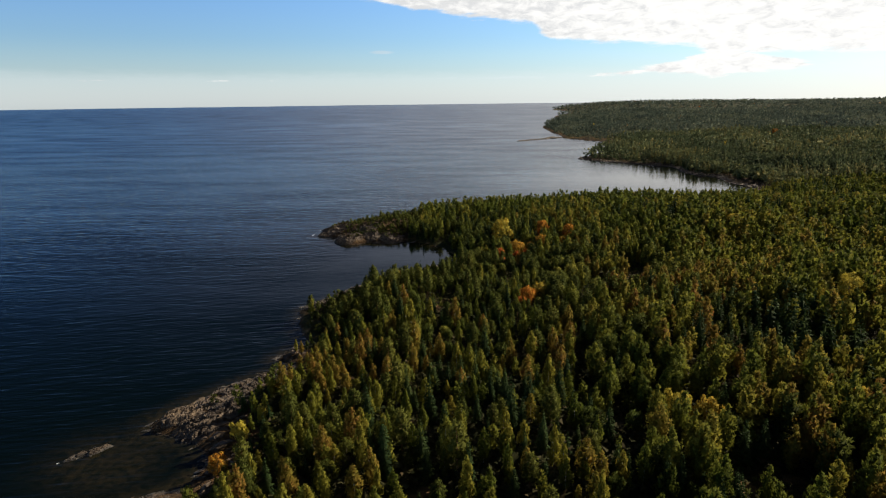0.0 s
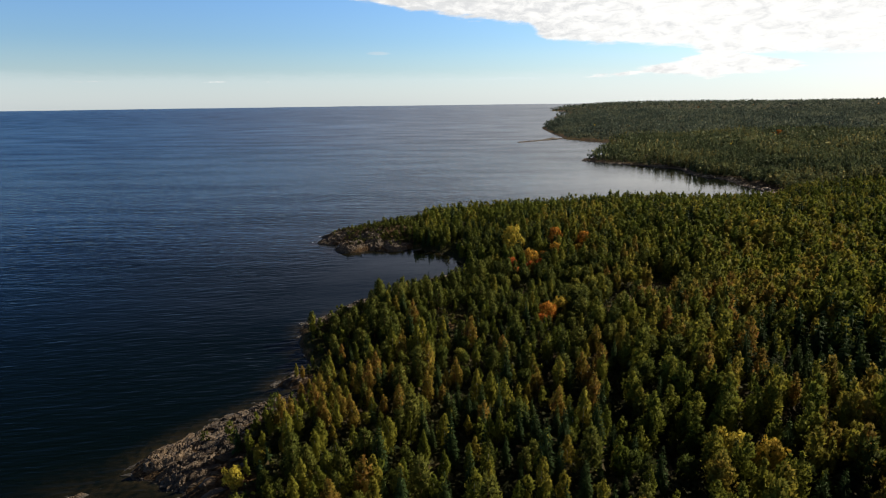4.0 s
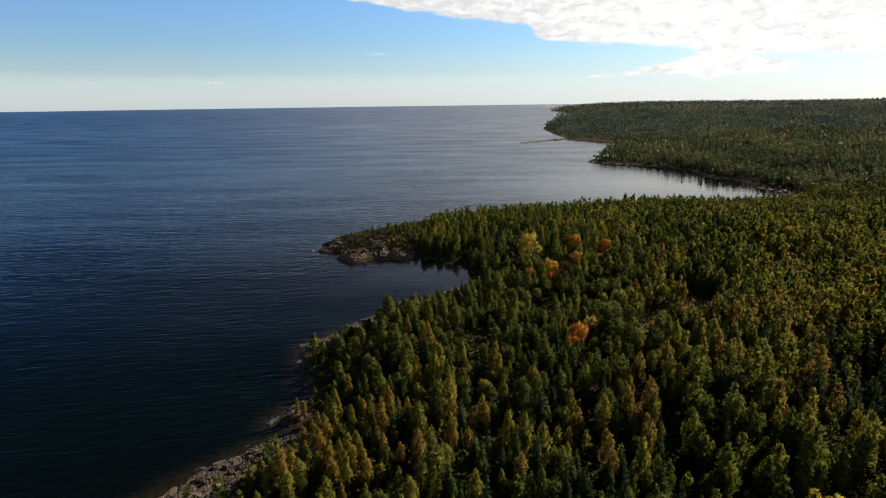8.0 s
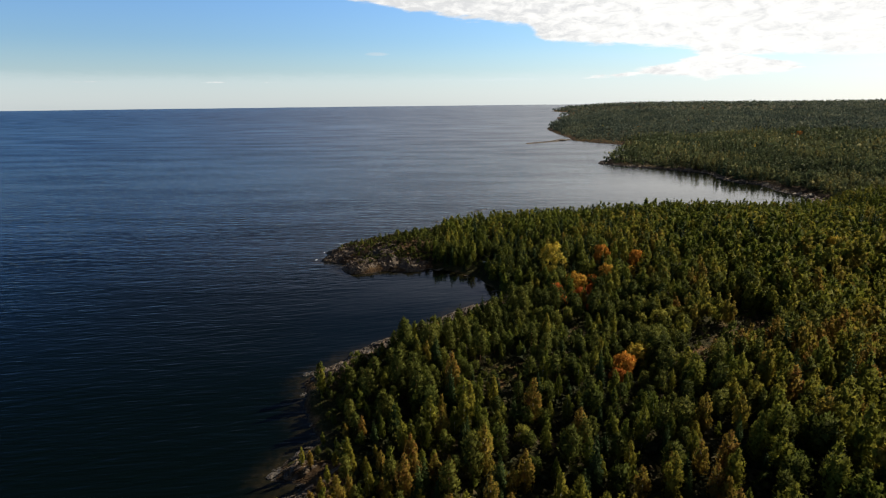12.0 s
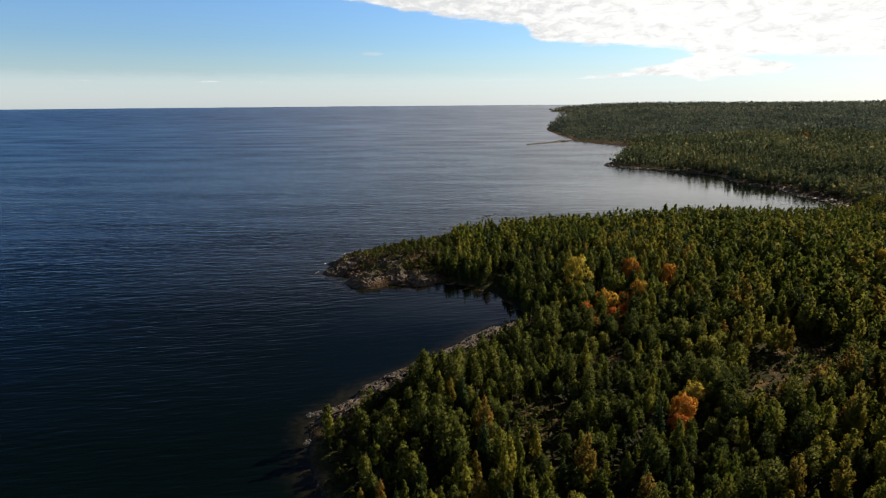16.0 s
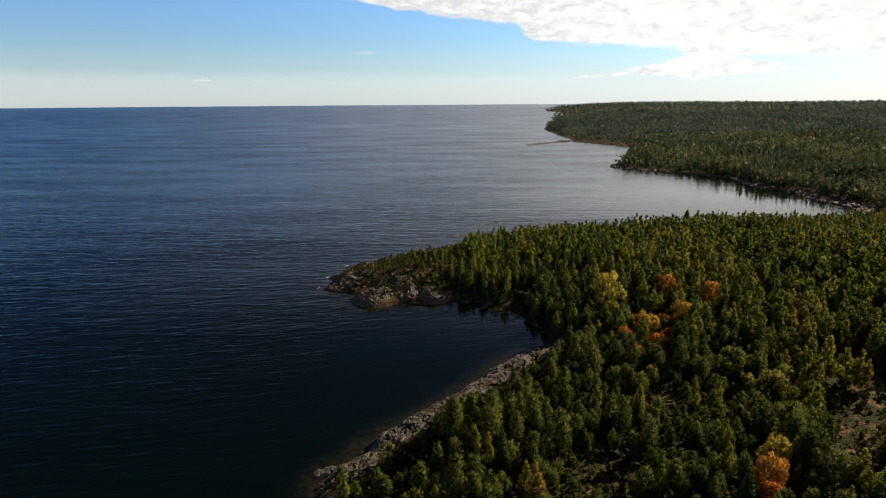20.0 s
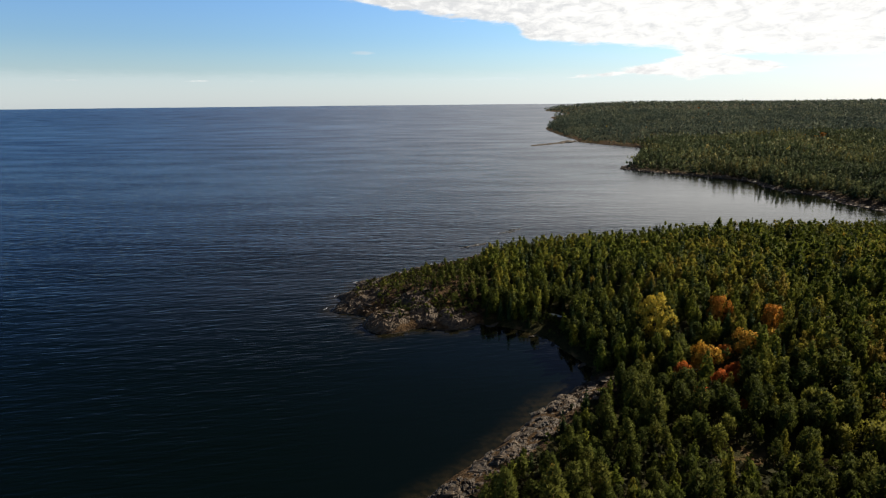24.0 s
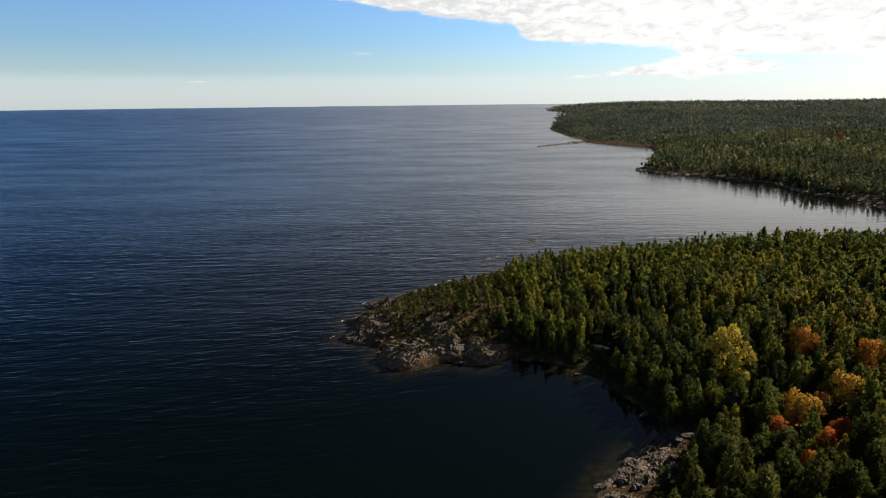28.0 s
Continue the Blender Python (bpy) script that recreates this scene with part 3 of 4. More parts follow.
def crown_of(kind, grade):
    """A crown of one kind; grade 0 is for the nearest trees, 3 for the farthest."""
    if kind == "spruce":
        return spruce(11.0, 2.5 * rng.uniform(0.85, 1.1), *((20, 800, 0.7), (14, 420, 0.95), (9, 190, 1.3), (4, 26, 2.4), (6, 70, 1.7))[grade])
    lobe_count = (12, 9, 6, 1, 4)[grade]
    if kind == "birch":
        n, size = ((900, 0.52), (480, 0.7), (125, 1.2), (16, 2.3), (64, 1.5))[grade]
        return lobed(10.4, 0.06, 2.2 * rng.uniform(0.85, 1.15), lobe_count, n, size, birch_shape, 1.6, 0.45, 0.7)
    if kind == "pine":
        n, size = ((820, 0.56), (420, 0.76), (115, 1.25), (16, 2.3), (64, 1.5))[grade]
        return lobed(9.0, 0.2, 2.4 * rng.uniform(0.9, 1.1), lobe_count + (6 if grade == 0 else 0), n, size, pine_shape, 0.95, 0.72, 0.5, 0.55, 0.62)
    if kind == "alder":
        n, size = ((820, 0.54), (420, 0.74), (115, 1.2), (16, 2.2), (64, 1.5))[grade]
        return lobed(6.6, 0.0, 2.7 * rng.uniform(0.85, 1.15), lobe_count + (4 if grade == 0 else 0), n, size, round_shape, 1.3, 0.55, 0.6, 0.55, 0.62, 0.8)
    n, size = ((2100, 0.46), (440, 0.8), (140, 1.2), (16, 2.3), (64, 1.6))[grade]
    return lobed(7.6, 0.05, 2.8, lobe_count + (5 if grade == 0 else 0), n, size, round_shape, 1.45, 0.6, 0.6, 0.5, 0.72, 0.72)


def trunk_of(kind):
    h, r = {"spruce": (6.0, 0.16), "birch": (8.6, 0.11), "pine": (8.0, 0.14), "maple": (6.4, 0.14), "alder": (5.4, 0.12)}[kind]
    bend = rng.normal(size=2) * 0.35
    f = np.linspace(0, 1, 6)
    path = np.stack([bend[0] * f ** 2, bend[1] * f ** 2, f * h - 0.6 * (1 - f)], 1)
    out = [stem(path, r * (1.15 - f) ** 0.9 + 0.015)]
    for k in range(0 if kind == "spruce" else 6):
        g = rng.uniform(0.35, 0.85)
        p = np.array((bend[0] * g ** 2, bend[1] * g ** 2, g * h))
        a, l = rng.uniform(0, 6.28), rng.uniform(1.0, 2.0) * (1.2 - g)
        tip = p + np.array((np.cos(a) * l, np.sin(a) * l, l * 0.7))
        out.append(stem([p, (p + tip) / 2 + (0, 0, 0.1), tip], [0.05, 0.035, 0.015], 3))
    return merge(out)


BARKS = {"spruce": BARK_DARK, "birch": BARK_BIRCH, "pine": BARK_PINE, "maple": BARK_DARK, "alder": BARK_DARK}
LEAVES = {"spruce": SPRUCE, "birch": BIRCH, "pine": PINE, "maple": AMBER, "alder": ALDER}
LABELS = {"spruce": "dark green spruce with drooping boughs and pointed top", "birch": "slender birch with yellowing autumn leaves in the forest",
          "pine": "green pine with rounded needle crown and bare trunk", "maple": "broad tree with bright orange and yellow autumn leaves",
          "alder": "low bushy green alder or willow with dense leaves"}
FOREST = {"spruce": "spruces of the forest", "birch": "birches of the forest", "pine": "pines of the forest", "maple": "autumn coloured trees", "alder": "alders and willows of the forest"}


def forest_sites(x0, x1, y0, y1, step, clear=4.0):
    nx, ny = int((x1 - x0) / step), int((y1 - y0) / step)
    i, j = [a.ravel() for a in np.meshgrid(np.arange(nx), np.arange(ny))]
    x = x0 + (i + 0.5 + rng.uniform(-0.42, 0.42, i.size)) * step
    y = y0 + (j + 0.5 + rng.uniform(-0.42, 0.42, i.size)) * step
    keep = x < 0.8 * np.maximum(y, 60) + 38
    x, y = x[keep], y[keep]
    z, s = ground_height(x, y)
    keep = s > clear
    return x[keep], y[keep], z[keep], s[keep]


def old_wood(x, y):
    """Where the birches are older and stand wider apart."""
    return np.clip(1.2 * bump_at(x, y, 62, 130, 48), 0, 1)


def near_sites():
    x, y, z, s = forest_sites(-80, 440, -70, 440, 3.65, 2.0)
    gone = opening(x, y) > rng.uniform(0.15, 0.6, x.size)
    wide = 4 + 7 * fbm(x / 25, y / 25, 2, 21)
    wide += 7 * bump_at(x, y, -56, 122, 20) + 8 * bump_at(x, y, -30, 215, 32)
    wide = np.where((y > 252) & (y < 300) & (x > -22), 1.5, wide)
    wide = np.where((y > 136) & (y < 186), 2.5, wide)
    gone |= s < wide
    gone |= (x < -22) & (y > 280) & (rng.uniform(size=x.size) > 0.34)
    gone |= (x < -52) & (y > 280)
    gone |= rng.uniform(size=x.size) < 0.05 + 0.17 * (y < 160)
    gone |= np.hypot(x + 0.5, (y - 287) * 0.8) < 5.5
    gone |= rng.uniform(size=x.size) < 0.16 * old_wood(x, y)
    near = [a[~gone] for a in (x, y, z, s)]
    # extra trees close up the edge of the wood round the shaded inner bay
    x, y, z, s = forest_sites(-22, 40, 252, 308, 3.1, 1.5)
    keep = (s < 24) & (np.hypot(x + 0.5, (y - 287) * 0.8) > 5.0)
    near = [np.concatenate([a, b[keep]]) for a, b in zip(near, (x, y, z, s))]
    # the open wood behind the second bay stands closer and lower
    x, y, z, s = forest_sites(-42, 80, 176, 256, 5.2, 13.0)
    keep = (opening(x, y) < 0.2) & (bump_at(x, y, 14, 212, 46) > 0.35)
    return [np.concatenate([a, b[keep]]) for a, b in zip(near, (x, y, z, s))]


def kinds_at(x, y, s):
    """Which kind grows where: pines by the shore and on rock, spruces in dark stands, birches between."""
    n = x.size
    u = rng.uniform(size=n)
    stand = fbm(x / 38, y / 38, 3, 41)
    rocky = np.clip(1.2 - s / 26, 0, 1) + 1.2 * bump_at(x, y, 25, 205, 40)
    spruce_share = np.clip((stand - 0.53) * 4 + 0.07, 0.03, 0.3) + 0.12 * (y > 285)
    for cx, cy, r, k in ((6, 122, 9, 0.2), (2, 300, 28, 0.3), (92, 150, 20, 0.9), (60, 330, 60, 0.12), (84, 140, 12, 0.5)):
        spruce_share = spruce_share + k * bump_at(x, y, cx, cy, r)
    spruce_share = spruce_share * (1 - 0.6 * bump_at(x, y, 150, 250, 80)) * (1 - 0.7 * bump_at(x, y, 60, 385, 55))
    pine_share = np.clip(0.12 + 0.6 * rocky, 0, 0.75)
    kind = np.where(u < spruce_share * (1 - 0.75 * np.clip(rocky, 0, 1)), 0, 1)
    kind = np.where((kind == 1) & (rng.uniform(size=n) < pine_share), 2, kind)
    kind = np.where((kind == 1) & (rng.uniform(size=n) < 0.002), 3, kind)
    open_wood = bump_at(x, y, 12, 212, 46)
    kind = np.where((kind != 2) & (rng.uniform(size=n) < 0.08 + 0.55 * open_wood), 4, kind)
    return kind


KINDS = ("spruce", "birch", "pine", "maple", "alder")


def placed(co, x, y, z, turn, size, tall):
    c, s = np.cos(turn), np.sin(turn)
    out = np.empty_like(co)
    out[:, 0] = x + size * (co[:, 0] * c - co[:, 1] * s)
    out[:, 1] = y + size * (co[:, 0] * s + co[:, 1] * c)
    out[:, 2] = z + tall * co[:, 2]
    return out


def woods(name, kind, sites, grade, label, forms=6, leaf=None):
    """A stretch of forest of one kind, joined into one mesh."""
    crowns = [crown_of(kind, grade) for _ in range(forms)]
    pieces, tint, nor = [], [], []
    for x, y, z, size, tall, t in sites:
        co, tri, way = crowns[rng.integers(forms)]
        turn = rng.uniform(0, 6.28)
        pieces.append((placed(co, x, y, z, turn, size, tall), tri))
        nor.append(placed(way, 0, 0, 0.1, turn, 1, 1))
        tint.append(np.full(len(co), t))
    if not pieces:
        return
    me = tri_mesh(name, *merge(pieces), normals=np.concatenate(nor), tint=np.concatenate(tint))
    me.materials.append(leaf or LEAVES[kind])
    tagged(new(name, me), label, "forest", kind="stuff")


# single trees of bright colour, by their place: x, y, size, kind, tint
MARKED = [(123.7, 171.3, 1.3, "maple", 0.1), (116, 170, 0.95, "maple", 0.15), (131, 167, 1.15, "maple", 0.25), (128, 178, 1.0, "maple", 0.05), (124, 161.5, 1.1, "maple", 0.3), (51.7, 105.7, 1.0, "maple", 0.2), (44.7, 273, 1.0, "maple", 0.7), (82.5, 106.5, 1.0, "maple", 0.2),
          (51.4, 258.7, 1.1, "maple", 0.4), (21.4, 243.1, 0.75, "maple", 0.95), (22.1, 234.8, 0.7, "maple", 1.0), (46.5, 214.4, 1.7, "alder", 0.95), (51.5, 218, 1.5, "alder", 1.0), (41.5, 217, 1.35, "alder", 0.95), (16.3, 215.3, 1.3, "alder", 0.75), (20.5, 219.5, 1.2, "alder", 0.8), (11.5, 219, 1.05, "alder", 0.7),
          (56.2, 266, 1.0, "maple", 0.6), (29.6, 249.2, 1.15, "maple", 0.45), (24.9, 269.6, 1.7, "maple", 0.0), (29.5, 184.5, 0.95, "maple", 0.2), (25, 178.5, 0.85, "maple", 0.6), (32.5, 188, 0.8, "maple", 0.05), (22.5, 174.5, 0.55, "maple", 0.8),
          (36, 252, 1.0, "maple", 0.85), (30.1, 231.1, 0.6, "maple", 0.8), (42, 254, 1.1, "maple", 0.55), (24, 262, 0.8, "maple", 0.1), (29, 240, 0.8, "maple", 0.9),
          (34, 243, 0.8, "maple", 0.95), (-45, 97, 0.62, "maple", 0.5), (-44.5, 107, 0.62, "maple", 0.05), (-41, 113, 0.55, "maple", 0.1), (136, 274, 1.1, "maple", 0.15), (512, 930, 1.5, "maple", 0.7), (508, 936, 1.3, "maple", 0.55)]


for _ in range(44):
    _x, _y = rng.uniform(-56, -18), rng.uniform(294, 352)
    if inland(_x, _y) > 5 and rng.uniform() < 0.75:
        MARKED.append((_x, _y, rng.uniform(0.32, 0.62), "pine", rng.uniform(0.2, 1.0)))


def plant():
    x, y, z, s = near_sites()
    far_from = np.ones(x.size, bool)
    for mx, my, size, *_ in MARKED + [(1.0, 289.5, 1.7)]:
        # nothing hides a marked tree, or the boat, on the side of the lake
        dx, dy = -32 - mx, 120 - my
        l = math.hypot(dx, dy)
        along, off = ((x - mx) * dx + (y - my) * dy) / l, np.abs((x - mx) * dy - (y - my) * dx) / l
        far_from &= (np.hypot(x - mx, y - my) > 2.7 * size) & ~((along > 0) & (along < 7.5 * size) & (off < 2.4 * size))
    x, y, z, s = x[far_from], y[far_from], z[far_from], s[far_from]
    kind = kinds_at(x, y, s)
    low = np.clip(0.55 + s / 40, 0.62, 1.0) * (1 - 0.22 * np.clip((y - 280) / 25, 0, 1) * np.clip((110 - x) / 60, 0, 1)) * (1 - 0.2 * bump_at(x, y, 8, 212, 46))
    low = np.where((x < -18) & (y > 285), np.clip(0.85 + x / 90, 0.36, 0.62), low)
    kind = np.where((x < -18) & (y > 285), 2, kind)
    bank = (y > 112) & (y < 250) & (s < 26) & (x < 12)
    low = np.where(bank, np.where(y > 165, np.clip(0.5 + s / 45, 0.5, 0.95), np.clip(0.45 + s / 45, 0.5, 0.92)), low)
    kind = np.where(bank & (kind < 2) & (y > 160), rng.choice((2, 2, 4, 1), x.size), kind)
    kind = np.where(bank & (y < 160) & (rng.uniform(size=x.size) < 0.6), 1, kind)
    low = low * (1 - 0.4 * bump_at(x, y, 195, 405, 65))
    inner = (y > 252) & (y < 302) & (x > -24) & (s < 30)
    low = np.where(inner, 0.8, low)
    # darker kinds round the inner bay stand in for the shade there
    kind = np.where(inner, rng.choice((0, 2, 2, 1), x.size), kind)
    size = rng.uniform(0.57, 1.0, x.size) * low
    tall = size * rng.uniform(0.98, 1.24, x.size)
    # farther in, the canopy closes
    deep = np.clip((np.hypot(x + 20, y - 70) - 150) / 120, 0, 1) * (s > 25)
    size = size * (1 + 0.22 * deep * (kind > 0))
    size, tall = size * (1 + 0.18 * old_wood(x, y)), tall * (1 + 0.1 * old_wood(x, y))
    tone = np.clip(fbm(x / 22, y / 22, 3, 51) * 1.5 - 0.33 + rng.normal(size=x.size) * 0.34, 0, 1)
    tone = np.clip(tone - 0.05 - 0.08 * (y > 240) + 0.22 * bump_at(x, y, 115, 175, 65), 0, 1)
    tone = np.clip(tone + 0.24 * bump_at(x, y, -15, 132, 38) + 0.3 * bump_at(x, y, -38, 118, 26) - 0.15 * bump_at(x, y, -40, 180, 30), 0, 1)
    # inner bay crowns get a lower tint, which paints shade into their colour
    tone = np.where(kind == 3, tone * 0.5, np.where(inner, tone * 0.4, tone))
    # the trees that the flight passes nearest stand singly
    away = np.maximum(np.maximum(75, np.abs(x + 20) / 0.767), y - 145)
    reach = np.sqrt(away ** 2 + (x + 20) ** 2 + 57 ** 2) + 6 * np.maximum(72 - y, 0)
    for n, name in enumerate(KINDS):
        own = np.flatnonzero(kind == n)
        own = own[np.argsort(reach[own])]
        single, rest = own[:290], own[290:]
        sites = [(x[i], y[i], z[i] - 0.1, size[i], tall[i], tone[i]) for i in single]
        sites += [(mx, my, float(ground_height(mx, my)[0]), sz, sz, t) for mx, my, sz, k, t in MARKED if k == name]
        forms = 7
        models = []
        for f in range(2 * forms):
            root = new(name + "_tree")
            tagged(root, LABELS[name], "tree", FOREST[name])
            trunk = tri_mesh("trunk", *trunk_of(name))
            part("trunk", trunk, BARKS[name], root)
            co, tri, way = crown_of(name, f // forms)
            part("crown", tri_mesh("crown", co, tri, normals=way, tint=np.full(len(co), f % forms / (forms - 1))), LEAVES[name], root)
            models.append(root)
        used = set()
        for px, py, pz, sz, tl, t in sites:
            f = min(forms - 1, int(t * forms)) + (forms if math.hypot(px + 20, py - 60) > 118 and name != "maple" and sz < 1.3 and not (py > 150 and abs(px) < 40) else 0)
            m = Matrix.Translation((px, py, pz)) @ Matrix.Rotation(rng.uniform(0, 6.28), 4, "Z") @ Matrix.Diagonal((sz, sz, tl, 1))
            if f in used:
                copy_thing(models[f], m)
            else:
                models[f].matrix_basis = m
                used.add(f)
        for f in range(2 * forms):
            if f not in used:
                for o in (*models[f].children, models[f]):
                    bpy.data.objects.remove(o)
        for grade, lo, hi in ((0, 0, 130), (1, 130, 185), (2, 185, 9999)):
            some = [i for i in rest if lo <= reach[i] < hi]
            woods(name + "_stand", name, [(x[i], y[i], z[i], size[i], tall[i], tone[i]) for i in some], grade,
                  {"spruce": "dense stand of dark green spruces", "birch": "stand of yellow and green autumn birches", "pine": "stand of green pines on rocky ground",
                   "maple": "scattered broad trees in orange autumn leaf", "alder": "thickets of green alder and willow"}[name])


plant()


def young_trees():
    """Saplings and lower trees that fill the gaps between the grown ones."""
    x, y, z, s = forest_sites(-70, 190, 66, 262, 5.6, 7.0)
    keep = (opening(x, y) < 0.12) & (rng.uniform(size=x.size) < 0.75)
    x, y, z = x[keep], y[keep], z[keep]
    size = rng.uniform(0.34, 0.58, x.size)
    kind = rng.choice((0, 1, 1, 2, 4), x.size)
    tone = np.clip(fbm(x / 18, y / 18, 3, 91) + rng.normal(size=x.size) * 0.2 - 0.1, 0, 1)
    for n, name in enumerate(KINDS):
        own = np.flatnonzero(kind == n)
        woods("young_" + name + "_thicket", name, [(x[i], y[i], z[i] - 0.1, size[i], size[i] * 1.1, tone[i]) for i in own], 2, f"low young {name} trees filling the forest gaps")


young_trees()


def far_woods():
    for tag, args, grade, big in (("shore", (150, 560, 440, 660, 4.3), 4, 0.76), ("bay", (150, 860, 660, 1000, 5.0), 3, 0.8), ("distant", (150, 2000, 1000, 2200, 9.6), 3, 1.2), ("horizon", (350, 3900, 2200, 4300, 32), 3, 2.9)):
        x, y, z, s = forest_sites(*args, 3.0)
        keep = np.hypot(x - HUB[0], y - HUB[1]) < 4750
        x, y, z, s = x[keep], y[keep], z[keep], s[keep]
        kind = kinds_at(x, y, s + 30)
        kind = np.where((kind == 1) & (rng.uniform(size=kind.size) < 0.4), 2, kind)
        kind = np.where((kind == 0) & (rng.uniform(size=kind.size) < 0.6), 2, kind)
        tone = np.clip(fbm(x / 60, y / 42, 3, 61) * 3.0 - 1.05 + rng.normal(size=x.size) * 0.26, 0, 1)
        # a bright grove and a yellow one on the far side of the bay
        tone = np.clip(tone + 0.8 * bump_at(x, y, 345, 676, 17) + 0.6 * bump_at(x, y, 327, 560, 20) + 0.3 * bump_at(x, y, 258, 578, 14), 0, 1)
        kind = np.where((bump_at(x, y, 345, 676, 17) + bump_at(x, y, 327, 560, 20) > 0.4) & (rng.uniform(size=x.size) < 0.8), 1, kind)
        size = rng.uniform(0.95, 1.6, x.size) * big
        tall = rng.uniform(0.78, 1.2, x.size) * (1.15 if big < 2 else 1.35)
        tall = tall * (0.5 + 1.0 * fbm(x / 48, y / 34, 3, 71))
        beach = s > 3 + 9 * bump_at(x, y, 236, 468, 70)
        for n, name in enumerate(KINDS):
            own = np.flatnonzero((kind == n) & beach)
            # the farther the wood, the more haze its leaf colour holds
            woods(f"{tag}_{name}_wood", name, [(x[i], y[i], z[i] - 0.3, size[i], tall[i], tone[i]) for i in own], grade, f"wooded far shore with {name} trees", leaf=HAZY_NEEDLES if tag in ("distant", "horizon") and name != "maple" else HAZED_FAR_NEEDLES if name in ("pine", "spruce") else HAZED_FAR_LEAVES if name != "maple" else None)


far_woods()


# ---------------------------------------------------------------- rocks on the shore
def boulder_mesh(name, detail, sharp):
    """An angular block of granite: a ball cut flat by a number of planes."""
    bm = bmesh.new()
    bmesh.ops.create_icosphere(bm, subdivisions=detail, radius=1.0)
    cuts = []
    for _ in range(sharp):
        d = Vector(rng.normal(size=3)).normalized()
        cuts.append((d, rng.uniform(0.45, 0.85)))
    for v in bm.verts:
        for d, far in cuts:
            over = v.co.dot(d) - far
            if over > 0:
                v.co -= d * over
        v.co += v.co * 0.08 * float(rng.normal())
    me = bpy.data.meshes.new(name)
    bm.to_mesh(me)
    bm.free()
    me.materials.append(ROCK)
    return me


def blocks_noise(x, y, seed):
    """Broken blocks: a level for each block, with a top that leans its own way, and a groove where two blocks meet."""
    xi, yi = np.floor(x), np.floor(y)
    first, second, level = np.full(x.shape, 9.0), np.full(x.shape, 9.0), np.zeros(x.shape)
    for i in (-1, 0, 1):
        for j in (-1, 0, 1):
            cx, cy = xi + i, yi + j
            px = cx + value_noise(cx * 7.31 + 0.5, cy * 3.17 + 0.5, seed)
            py = cy + value_noise(cx * 2.77 + 0.5, cy * 9.13 + 0.5, seed + 1)
            d = np.hypot(x - px, y - py)
            lean = (value_noise(cx * 4.1 + 0.5, cy * 6.7 + 0.5, seed + 3) - 0.5) * (x - px) + (value_noise(cx * 8.9 + 0.5, cy * 2.3 + 0.5, seed + 4) - 0.5) * (y - py)
            closer = d < first
            second = np.where(closer, first, np.minimum(second, d))
            level = np.where(closer, value_noise(cx * 5.3 + 0.5, cy * 4.9 + 0.5, seed + 2) + 1.3 * lean, level)
            first = np.minimum(first, d)
    return level, np.clip((second - first) / 0.13, 0, 1)


def outcrop(x, y, rx, ry, turn, height, seed, label="fractured brown granite outcrop on the shore"):
    """A hump of bedrock broken into slabs and blocks, rising out of the ground."""
    n, m = max(24, int(rx * 2 / 0.28)), max(20, int(ry * 2 / 0.28))
    u, v = [a.ravel() for a in np.meshgrid(np.linspace(-1, 1, n), np.linspace(-1, 1, m))]
    c, s = math.cos(turn), math.sin(turn)
    lx, ly = u * rx, v * ry
    wx, wy = x + lx * c - ly * s, y + lx * s + ly * c
    base, shore = ground_height(wx, wy)
    edge = np.hypot(u, v) * (1 + 0.35 * (fbm(wx / 3, wy / 3, 3, seed) - 0.5))
    dome = np.clip((1 - edge) * 3.2, 0, 1) ** 0.7
    big, gap = blocks_noise(lx / 5.2, ly / 1.9, seed)
    small, crack = blocks_noise(lx / 2.3 + 5, ly / 0.85, seed + 5)
    rough = 0.62 * big + 0.3 * small + 0.08 * fbm(wx * 2.2, wy * 2.2, 3, seed)
    z = np.maximum(base, -0.4) - 0.35 + 0.15 + 0.5 * height * dome * (0.6 + 1.7 * (rough - 0.42)) - (1 - gap) * 0.8 * dome - (1 - crack) * 0.34 * dome
    t = grid_tris(n, m)
    t = t[edge[t].min(1) < 1.02]
    used, idx = np.unique(t, return_inverse=True)
    me = tri_mesh("rock_outcrop", np.stack([wx, wy, z], 1)[used], idx.reshape(-1, 3), False)
    me.materials.append(ROCK)
    tagged(new("rock_outcrop", me), label, "rock", "bedrock of the shore")


for _i, _o in enumerate(((-63, 307.5, 10, 7.5, 0.5, 1.7), (-64, 320, 9, 6, 0.3, 1.4), (-62, 333, 8, 4.5, 0.4, 1.5), (-52.5, 289.5, 7.5, 6.5, 0.2, 2.4), (-40.5, 292, 5, 4.5, 0.4, 2.2),
                         (-31, 290, 6.5, 5, -0.2, 2.6), (-45, 301, 9, 6, 0.5, 1.8), (-52, 344, 8, 3.5, 0.7, 1.2), (-36, 356, 9, 3, 0.6, 1.0))):
    outcrop(*_o, 100 + 11 * _i, "fractured brown granite outcrop on the headland")
